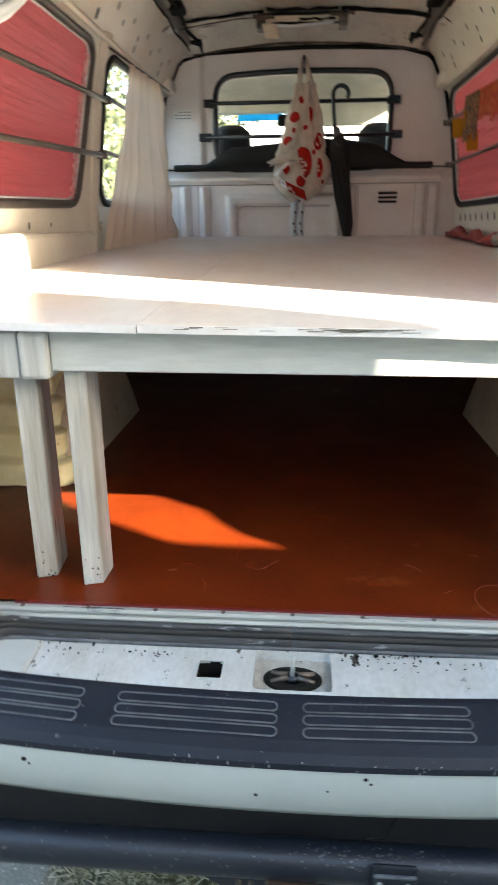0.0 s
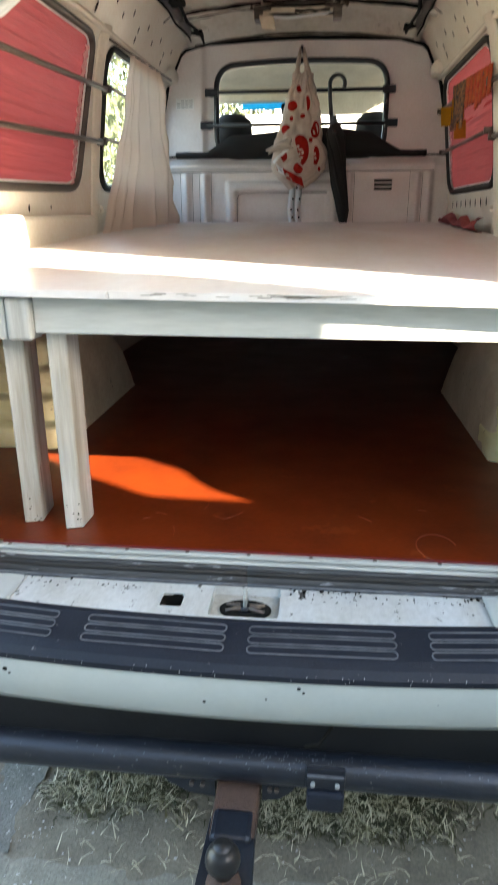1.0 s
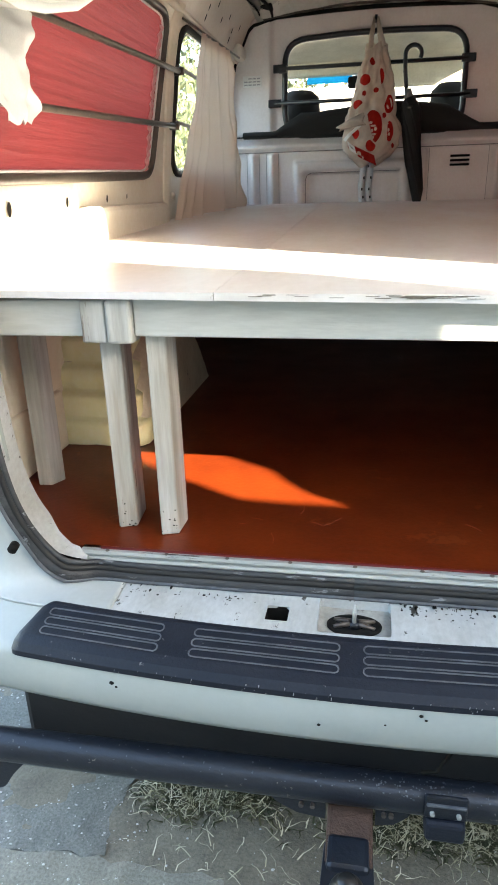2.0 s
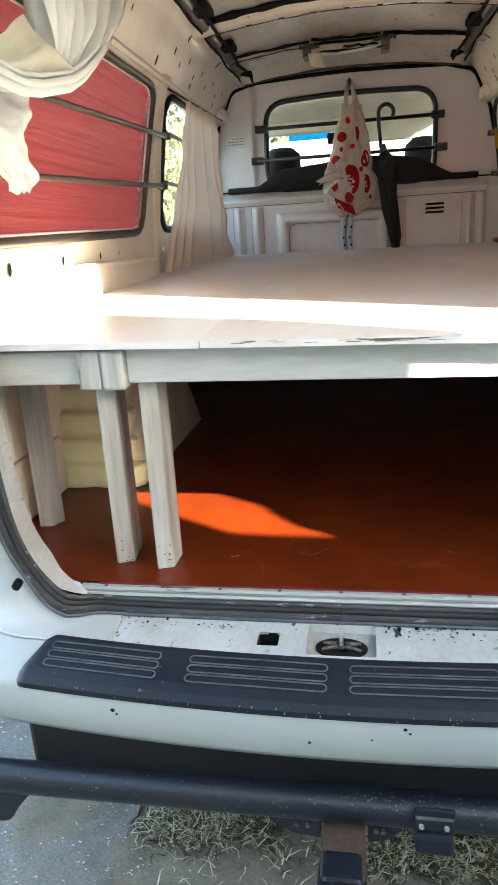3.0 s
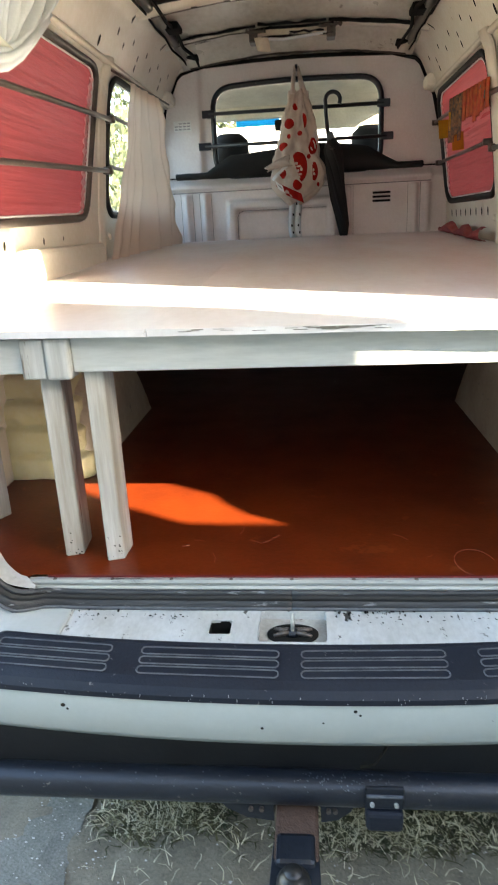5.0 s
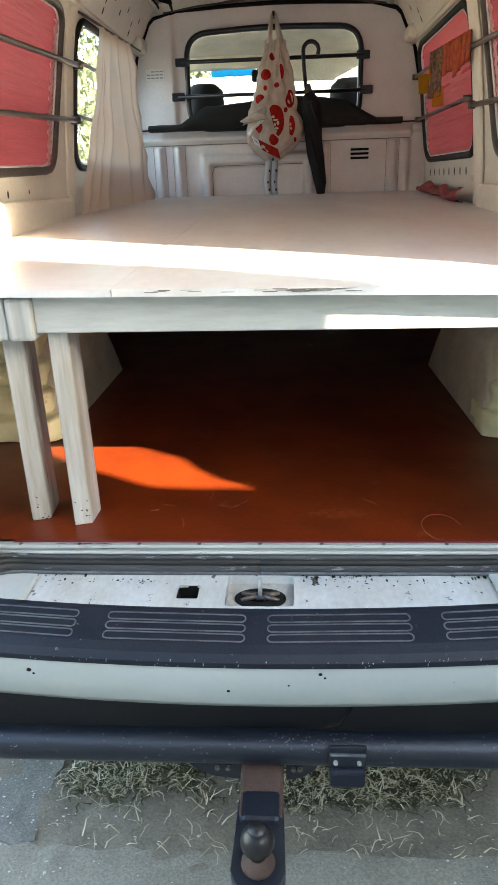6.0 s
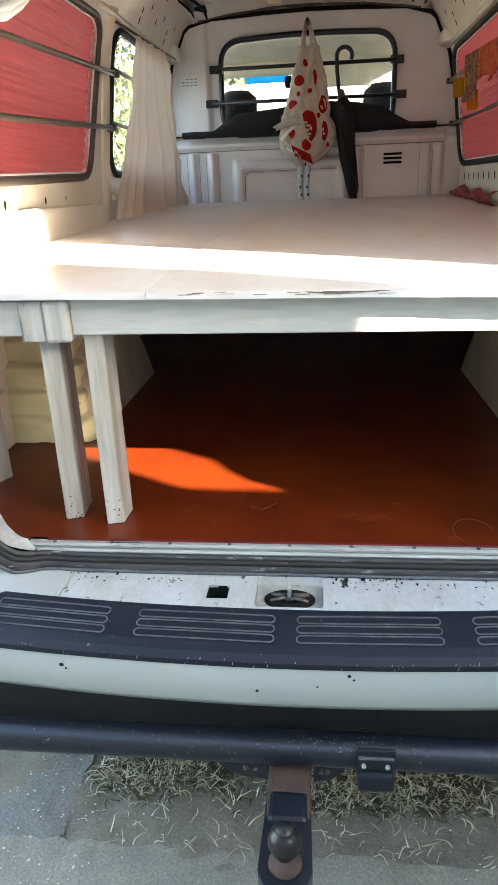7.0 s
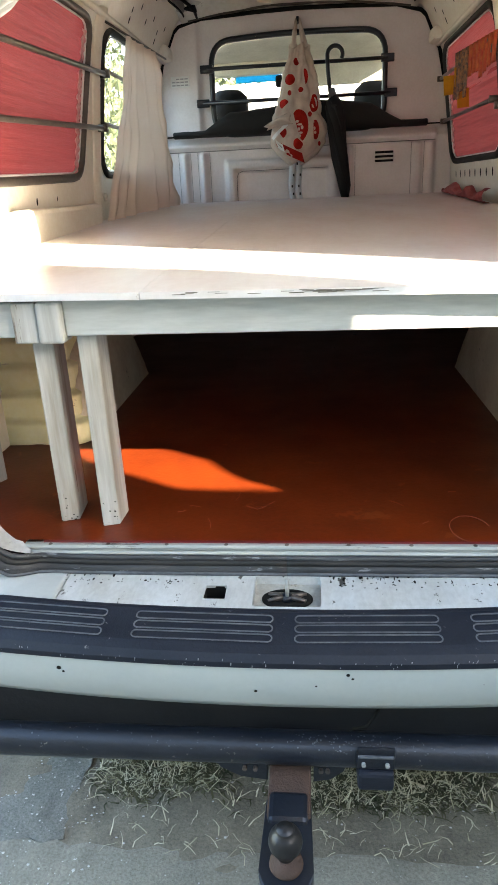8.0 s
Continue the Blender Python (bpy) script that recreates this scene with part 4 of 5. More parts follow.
part("striker", tube([(0.002, -0.024, 0.535), (0.002, -0.024, 0.568), (0.002, -0.028, 0.573), (0.002, -0.032, 0.568), (0.002, -0.034, 0.535)], 0.0034, 8), ALU, plate, "bright steel striker loop", True)
for a in (25, 155, 205, 335):
    part("striker_arm", tube([(0.002 + 0.008 * math.cos(radians(a)), -0.03 + 0.006 * math.sin(radians(a)), 0.542), (0.002 + 0.036 * math.cos(radians(a)), -0.03 + 0.024 * math.sin(radians(a)), 0.539)], [0.005, 0.0032], 8), BAR, plate, "", True)
part("striker_hub", tube([(0.002, -0.03, 0.536), (0.002, -0.03, 0.545)], [0.012, 0.009], 14), STEEL, plate, "", True)

# bumper skin with step pad
FACE = [(-0.088, 0.552), (-0.092, 0.549), (-0.170, 0.533), (-0.182, 0.527), (-0.187, 0.515), (-0.188, 0.48), (-0.184, 0.45), (-0.176, 0.436), (-0.160, 0.432), (-0.12, 0.435), (-0.08, 0.54)]
bumper = part("rear_bumper", extrude_x(FACE, -0.80, 0.80, 64, BOW), WHITE, van, "white painted rear bumper with small chips", True)
PADS = [(-0.088, 0.551), (-0.088, 0.557), (-0.100, 0.559), (-0.165, 0.547), (-0.180, 0.541), (-0.189, 0.531), (-0.1895, 0.522), (-0.186, 0.52), (-0.17, 0.534)]


def step_pad():
    bm, rings = bmesh.new(), []
    for i in range(121):
        x = 0.524 * math.sin(math.pi / 2 * (i - 60) / 60)
        e = math.sqrt(max(0.0, 1 - (max(0, abs(x) - 0.505) / 0.0195) ** 2))
        rings.append([bm.verts.new((x + math.copysign(0.012, x) * ((-0.14 - y) / 0.05) * (abs(x) > 0.3) * (abs(x) - 0.3) / 0.22, -0.138 + (y + 0.138) * (0.72 + 0.28 * e) + BOW(x), z - 0.006 * (1 - e))) for y, z in PADS])
    k = len(PADS)
    for a, b in zip(rings, rings[1:]):
        for i in range(k):
            bm.faces.new((a[i], a[(i + 1) % k], b[(i + 1) % k], b[i]))
    bm.faces.new(rings[0])
    bm.faces.new(rings[-1][::-1])
    return part("step_pad", bm, PAD, bumper, "worn black plastic step pad")


pad = step_pad()
random.seed(41)
nicks = bmesh.new()
for _ in range(110):
    x = random.uniform(-0.5, 0.5)
    y, z = -0.1895 + random.uniform(0, 0.003), random.uniform(0.521, 0.535)
    w, h = random.uniform(0.0003, 0.0009), random.uniform(0.0008, 0.0035)
    nicks.faces.new([nicks.verts.new((x + a * w, y - 0.0012 + BOW(x), z + b * h + a * 0.3 * h)) for a, b in ((-1, -0.6), (0.7, -1), (1, 0.5), (-0.4, 1))])
tagged(part("edge_wear", nicks, surface("pale scratch", (0.3, 0.31, 0.32), None, 0.6), pad, "pale nicks along the worn edge"), kind="stuff")
for c in (-0.393, -0.13, 0.13, 0.393):
    w = 0.112 if abs(c) < 0.3 else 0.1
    for k in range(3):
        y0 = -0.1145 - 0.0195 * k
        z0 = 0.5571 - 0.0036 * k
        loop = rounded(c - w, c + w, -0.0072, 0.0072, 0.0065, 4)
        ring = [(x, y + y0 + BOW(x), z0 + 0.18 * y) for x, y in loop]
        part("tread_ridge", tube(ring, 0.0013, 5, True), SCUFF, pad)
CORNER = [(0.40, 0.5515), (0.46, 0.556), (0.505, 0.572), (0.55, 0.605), (0.585, 0.655), (0.60, 0.71), (0.60, 0.76)]
for s in (-1, 1):
    def corner(u, v):
        # from the seal's curve down and out to the back edge of the bumper, and up into the post
        a = min(1, u / 0.65) * (len(CORNER) - 1)
        i = min(int(a), len(CORNER) - 2)
        bx, bz = (CORNER[i][q] + (a - i) * (CORNER[i + 1][q] - CORNER[i][q]) for q in (0, 1))
        k = min(1, u / 0.65)
        fx = 0.40 + 0.39 * k
        e = 1 - (1 - v) ** 2.4
        p = Vector((bx + (fx - bx) * v, -0.014 * k + (-0.094 + BOW(fx)) * v + 0.03 * (1 - k) * (1 - v), bz + (0.5535 - bz) * e))
        w = max(0, (u - 0.5) / 0.5)
        q = Vector((0.585 + 0.215 * v, 0.016 - 0.05 * math.sin(math.pi * v) + 0.10 * v ** 2.5, 0.785))
        p = p.lerp(q, w * w * (3 - 2 * w))
        return s * p.x, p.y, p.z
    part("corner_panel", sheet(corner, 60, 24, 0.004), PANEL, van, "white painted corner beside the sill", True)
for x, y, z, r in ((0.098, -0.188, 0.512, 0.0035), (0.105, -0.188, 0.505, 0.0025), (-0.043, -0.1885, 0.478, 0.003), (-0.36, -0.172, 0.50, 0.0045), (-0.353, -0.172, 0.493, 0.003), (0.05, -0.1885, 0.49, 0.002), (0.3, -0.176, 0.49, 0.0025)):
    bm = bmesh.new()
    bmesh.ops.create_icosphere(bm, subdivisions=1, radius=r, matrix=Matrix.Translation((x, y - 0.0005, z)) @ Matrix.Diagonal((1, 0.2, 0.9, 1)))
    part("paint_chip", bm, DARK, bumper)
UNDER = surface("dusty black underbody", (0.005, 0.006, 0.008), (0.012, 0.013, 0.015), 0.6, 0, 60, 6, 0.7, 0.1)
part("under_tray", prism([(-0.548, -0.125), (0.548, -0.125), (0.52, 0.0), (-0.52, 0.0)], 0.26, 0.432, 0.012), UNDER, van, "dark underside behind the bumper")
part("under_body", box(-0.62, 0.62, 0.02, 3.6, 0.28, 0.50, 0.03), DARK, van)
for y in (0.9, 3.2):
    for s in (-1, 1):
        w = part("wheel", tube([(s * 0.60, y, 0.30), (s * 0.78, y, 0.30)], 0.29, 32), RUBBER, van, "black road wheel", True)
        part("rim", tube([(s * 0.775, y, 0.30), (s * 0.785, y, 0.30)], 0.18, 24), ALU, w, "", True)
part("hatch_door", box(-0.78, 0.78, -1.15, 0.06, -0.015, 0.015, 0.012, m=Matrix.Translation((0, -0.01, 1.955)) @ pose(0, 0, 0, 1, 0, 0)), CREAM, van, "white raised rear hatch")
for s in (-1, 1):
    part("outer_skin", sheet(lambda u, v: (s * (0.84 - 0.12 * max(0, v - 0.55) ** 1.5), 0.1 + 2.5 * u, 0.35 + 0.85 * v), 10, 16, 0.01), WHITE, van, "white painted body side", True)

# tow bar
TY, TZ, TR = -0.165, 0.342, 0.0275
tow = part("tow_bar", tube([(-0.86, TY + 0.03, TZ + 0.004), (-0.6, TY, TZ), (0.6, TY, TZ), (0.86, TY + 0.03, TZ + 0.004)], TR, 20), STEEL, van, "black scuffed tubular tow bar", True)
hookp = soft_poly([(-0.632, 0.345), (-0.505, 0.345), (-0.555, 0.29), (-0.578, 0.252), (-0.612, 0.252), (-0.628, 0.29)], 0.016, 4)
bm = bmesh.new()
a = [bm.verts.new((x, TY - 0.012, z)) for x, z in hookp]
b = [bm.verts.new((x, TY + 0.012, z)) for x, z in hookp]
bm.faces.new(a)
bm.faces.new(b[::-1])
for i in range(len(hookp)):
    bm.faces.new((a[i], a[(i + 1) % len(a)], b[(i + 1) % len(a)], b[i]))
part("end_lug", bm, STEEL, tow, "black end lug")
for a, b in ((-0.13, -0.032), (0.105, 0.044)):
    prof = [(a, 0.335), (a + 0.22 * (b - a), 0.305), (a + 0.55 * (b - a), 0.287), (b, 0.281), (b, 0.335)]
    bm = bmesh.new()
    front, back = [bm.verts.new((x, TY - 0.012, z)) for x, z in prof], [bm.verts.new((x, TY + 0.006, z)) for x, z in prof]
    bm.faces.new(front)
    bm.faces.new(back[::-1])
    for i in range(5):
        bm.faces.new((front[i], front[(i + 1) % 5], back[(i + 1) % 5], back[i]))
    plate_g = part("gusset", bm, STEEL, tow, "black welded gusset plate")
    for k in (0.62, 0.8):
        part("bolt", tube([(a + k * (b - a), TY - 0.012, 0.308), (a + k * (b - a), TY - 0.018, 0.308)], 0.004, 6), BAR, plate_g, "worn bolt")
part("receiver", box(-0.028, 0.040, -0.27, -0.14, 0.268, 0.312, 0.005), RUST, tow, "rusty receiver tube")
tongue = [(-0.030, -0.235), (-0.034, -0.352)] + [(0.005 + 0.039 * math.cos(radians(t)), -0.352 + 0.036 * math.sin(radians(t))) for t in range(180, 361, 15)] + [(0.044, -0.352), (0.040, -0.235)]
mount = part("ball_mount", prism(tongue, 0.286, 0.308, 0.003), STEEL, tow, "black steel ball mount with a rounded end")
part("mount_rise", box(-0.026, 0.036, -0.28, -0.225, 0.272, 0.316, 0.008), STEEL, mount)
part("ball_base", revolve([(0.023, 0), (0.0245, 0.003), (0.0235, 0.008), (0.017, 0.011), (0.014, 0.02)], (0.005, -0.342, 0.308), 22), RUST, mount, "worn steel collar", True)
part("tow_ball", revolve([(0.0125, 0.0)] + [(0.024 * math.cos(radians(t)), 0.042 + 0.024 * math.sin(radians(t))) for t in range(-58, 58, 8)] + [(0.0125, 0.0645), (0.012, 0.0665)], (0.005, -0.342, 0.314), 26), surface("greased steel ball", (0.02, 0.02, 0.022), (0.06, 0.055, 0.05), 0.35, 0.5, 90, 25, 0.6, 0.05), mount, "worn dark steel tow ball", True)
socket = part("socket_bracket", box(0.112, 0.172, TY - 0.034, TY - 0.027, 0.336, 0.378, 0.003), STEEL, tow, "black socket bracket with two bolts")
for x, z in ((0.123, 0.348), (0.160, 0.348)):
    part("bolt", tube([(x, TY - 0.026, z), (x, TY - 0.039, z)], 0.0036, 6), ALU, socket)
part("bracket_fold", box(0.114, 0.170, TY - 0.038, TY - 0.033, 0.362, 0.366, 0.001), SCUFF, socket)
part("trailer_socket", box(0.114, 0.171, TY - 0.042, TY + 0.0, 0.298, 0.334, 0.006), PAD, socket, "black trailer socket box")
random.seed(43)
flakes = bmesh.new()
for _ in range(190):
    x = random.gauss(0.09, 0.07) if random.random() < 0.55 else random.uniform(-0.55, 0.55)
    t, w, h = radians(random.uniform(85, 150)), random.uniform(0.0004, 0.0022), random.uniform(0.01, 0.07)
    ring = [(x + a * w, t + b * h) for a, b in ((-1, -0.5), (0.6, -1), (1, 0.6), (-0.3, 1))]
    flakes.faces.new([flakes.verts.new((a, TY + (TR + 0.0006) * math.cos(b), TZ + (TR + 0.0006) * math.sin(b))) for a, b in ring])
tagged(part("scuffing", flakes, SCUFF, tow, "pale scuffs and chips in the paint"), kind="stuff")
part("loose_wire", tube([(0.17, -0.10, 0.43), (0.15, -0.14, 0.40), (0.13, -0.16, 0.385), (0.11, -0.15, 0.37)], 0.003, 6), DARK, tow, "", True)


# ---- sleeping platform ----
def bed_z(x, y):
    return 1.052 - 0.004 * x + 0.036 * (y - 0.08)


def bed_front(x):
    return 0.052 - 0.055 * x


bed = thing("bed_platform", (0, 1.2, 0.6), "white painted plywood sleeping platform on timber legs over the floor", "bed platform")


def board(x0, x1, z_off=0.0):
    def f(u, v):
        x = x0 + u * (x1 - x0)
        y = bed_front(x) + (2.465 - bed_front(x)) * v
        if v == 0 and 0.02 < x < 0.30:
            y += 0.004 * abs(wobble(x, 0, 0, 40))
        lim = min(half(y, 1.08) - 0.01, 0.64 + 0.6 * y)
        return max(-lim, min(lim, x)), y, bed_z(x, y) + z_off + 0.001 * wobble(x, y, 0, 3)
    return part("board", sheet(f, 32, 40, 0.012), BOARD, bed, "worn white plywood board")


board(-0.76, -0.2285)
board(-0.227, 0.76, 0.0006)
chips = bmesh.new()
random.seed(8)
for k in range(22):
    x = random.uniform(-0.18, 0.16) if k < 7 else random.uniform(0.0, 0.15)
    y, w, d = bed_front(x) - 0.0010, random.uniform(0.02, 0.07), random.uniform(0.0005, 0.0016)
    z = bed_z(x, 0.05) - random.uniform(0.0, 0.0045)
    box(x, x + w, y, y + 0.003, z - d, z, 0, chips)
tagged(part("splintered_edge", chips, surface("bare splintered wood", (0.2, 0.18, 0.15), (0.08, 0.07, 0.055), 0.85, 0, 90, 30, 0.8, 0.3), bed, "splintered bare edge of the board"), kind="stuff")
TOPB = 1.036
beamz = lambda x: TOPB - 0.004 * x  # noqa: E731
part("beam", box(-0.372, 0.72, 0.0, 0.045, 0.977, TOPB + 0.003, 0.003, m=Matrix.Translation((0, 0.088, 0)) @ pose(0, 0, 0, 0, 0, -1.6)), BEAM, bed, "white painted front beam")
part("beam", box(-0.625, -0.462, 0.105, 0.145, 0.975, TOPB, 0.003), BEAM, bed, "short white painted beam end")
part("cleat", box(-0.462, -0.419, 0.092, 0.13, 0.967, TOPB + 0.001, 0.003), TIMBER, bed, "white painted timber block")
part("cleat", box(-0.417, -0.372, 0.086, 0.135, 0.966, TOPB + 0.002, 0.006), TIMBER, bed, "white painted timber block")
part("leg", prism([(-0.449, 0.129), (-0.415, 0.140), (-0.422, 0.212), (-0.456, 0.2)], 0.6, 0.99, 0.003), TIMBER, bed, "white painted leg with scuffed foot")
part("leg", prism([(-0.359, 0.110), (-0.327, 0.120), (-0.325, 0.178), (-0.357, 0.17)], 0.6, 1.03, 0.003), TIMBER, bed, "streaky white timber leg")
part("leg", prism([(-0.70, 0.298), (-0.668, 0.300), (-0.652, 0.335), (-0.684, 0.345)], 0.6, 1.05, 0.003), TIMBER, bed, "white timber leg beside the side panel")
random.seed(51)
scuffs = bmesh.new()
for x0, x1, y0, y1 in ((-0.449, -0.415, 0.129, 0.140), (-0.359, -0.327, 0.110, 0.120)):
    for _ in range(11):
        t, z = random.uniform(0.05, 0.95), 0.602 + 0.05 * random.random() ** 2.5
        x, y, w = x0 + t * (x1 - x0), y0 + t * (y1 - y0) - 0.0012, random.uniform(0.0004, 0.0014)
        scuffs.faces.new([scuffs.verts.new((x + a * w, y, z + b * w)) for a, b in ((-1.6, -0.5), (0.8, -1), (1.9, 0.4), (-0.5, 1.2))])
tagged(part("scuffing", scuffs, DARK, bed, "black scuffs at the feet of the legs"), kind="stuff")
for x in (-0.5, 0.5):
    part("leg", prism([(x, 2.3), (x + 0.05, 2.3), (x + 0.05, 2.35), (x, 2.35)], 0.6, 1.12, 0.003), TIMBER, bed)
for y in (0.9, 1.6, 2.3):
    part("cross_beam", box(-0.62, 0.62, y, y + 0.045, bed_z(0, y) - 0.075, bed_z(0, y) - 0.019, 0.003), BEAM, bed)


# ---- cloths and small things ----
def curtain():
    def f(u, v):
        # v from the rail down to the bed, u across the folds
        top, low = Vector((-0.615, 1.76 + 0.35 * u, 1.745)), Vector((-0.68 + 0.05 * u, 1.51 + 0.87 * u, 1.108 + 0.03 * u))
        p = top.lerp(low, v)
        wave = math.sin(u * 22 + 2.6 * math.sin(u * 5.1 + 0.5 * v) + 0.6 * v)
        fold = (1 - 1.6 * abs(wave) ** 0.6) * (0.010 + 0.026 * v) * (0.35 + 0.9 * u) + 0.012 * wobble(u * 3, v * 2, 0, 2)
        sag = 0.03 * math.sin(math.pi * v)
        return p.x + fold - 0.01 + 0.03 * u, p.y + 0.5 * fold + sag * (1 - u), p.z
    c = thing("curtain", (-0.65, 2.0, 1.12), "cream gathered cloth curtain hanging beside the side window", "curtain")
    part("cloth", sheet(f, 90, 30, 0.0), CLOTH, c, "", True)
    part("curtain_rail", tube([(-0.64, 1.55, 1.748), (-0.585, 2.3, 1.748)], 0.004, 6), BAR, c, "", True)


curtain()


def tied_curtain():
    c = thing("tied_curtain", (-0.6, 0.5, 1.7), "pale bunched curtain tied up over the covered window", "curtain")

    def arc(a, b, c, v):
        return tuple(p * (1 - v) ** 2 + q * 2 * v * (1 - v) + r * v * v for p, q, r in zip(a, b, c))

    def f(u, v):
        # pleats that fall from the roof edge and are drawn together at the tie
        ly, lz = arc((0.29, 1.90), (0.33, 1.60), (0.43, 1.552), v)
        ry, rz = arc((1.02, 1.94), (0.72, 1.66), (0.49, 1.560), v)
        wave = math.sin(u * 24 + 1.4 * math.sin(4 * u + v))
        fold = 0.06 * (0.6 - 1.5 * (1 - abs(wave)) ** 1.6) * (1 - 0.7 * v ** 2) + 0.010 * wobble(u * 4, v * 2, 1, 2)
        return -0.59 + fold + 0.03 * math.sin(math.pi * v), ly + (ry - ly) * u + 0.2 * fold, lz + (rz - lz) * u + 0.006 * wobble(u * 5, v, 2, 2)
    part("cloth", sheet(f, 130, 30, 0.0), PALE, c, "", True)

    def along(pts, u):
        a = u * (len(pts) - 1)
        i = min(int(a), len(pts) - 2)
        return tuple(p + (a - i) * (q - p) for p, q in zip(pts[i], pts[i + 1]))

    def g(u, v):
        # the loose end, turned back over the tie
        ay, az = along(((0.06, 1.505), (0.20, 1.572), (0.318, 1.634), (0.40, 1.597), (0.462, 1.562)), u)
        by, bz = along(((0.06, 1.488), (0.16, 1.484), (0.25, 1.492), (0.36, 1.516), (0.462, 1.556)), u)
        bulge = 0.035 * math.sin(math.pi * v) + 0.010 * math.sin(9 * v + 6 * u) + 0.012 * wobble(u * 3, v * 3, 5, 1.5)
        return -0.575 + bulge, ay + (by - ay) * v, az + (bz - az) * v
    part("loose_end", sheet(g, 40, 24, 0.0), GREENISH, c, "grey-green folded loose end", True)
    for dz, dx, r in ((0.0, 0.0, 1.0), (0.012, 0.008, 0.7), (0.026, 0.004, 0.5)):
        part("hem", tube([(-0.545 + dx, y, z + dz) for y, z in ((0.06, 1.492), (0.12, 1.484), (0.20, 1.482), (0.28, 1.494), (0.35, 1.512), (0.42, 1.530), (0.49, 1.558), (0.58, 1.605), (0.70, 1.675))],
                         [q * r for q in (0.006, 0.009, 0.010, 0.010, 0.011, 0.012, 0.010, 0.007, 0.004)], 8), PALE, c, "rolled pale hem", True)

    rag = thing("hanging_rag", (-0.66, 0.38, 1.33), "white crumpled cloth hanging from the window bar", "cloth")

    def h(u, v):
        ly, lz = arc((0.15, 1.50), (0.19, 1.40), (0.318, 1.327), v)
        ry, rz = along(((0.450, 1.525), (0.446, 1.492), (0.39, 1.447), (0.402, 1.402), (0.432, 1.362), (0.388, 1.334)), v)
        p = Vector((0, ly + (ry - ly) * u, lz + (rz - lz) * u))
        fold = 0.008 * math.sin(u * 9 + 4 * v) + 0.014 * wobble(u * 2, v * 3, 0, 2)
        return -0.652 + fold + 0.015 * math.sin(math.pi * v), p.y + 0.006 * wobble(u, v, 3, 9), p.z + 0.005 * math.sin(u * 17) * v
    part("cloth", sheet(h, 44, 26, 0.0), PALE, rag, "", True)
    part("fold_over", sheet(lambda u, v: (-0.672 + 0.03 * math.sin(math.pi * v), 0.16 + 0.27 * u, 1.52 + 0.02 * u + 0.022 * math.cos(math.pi * v) * 0.9), 20, 8), PALE, rag, "", True)


tied_curtain()


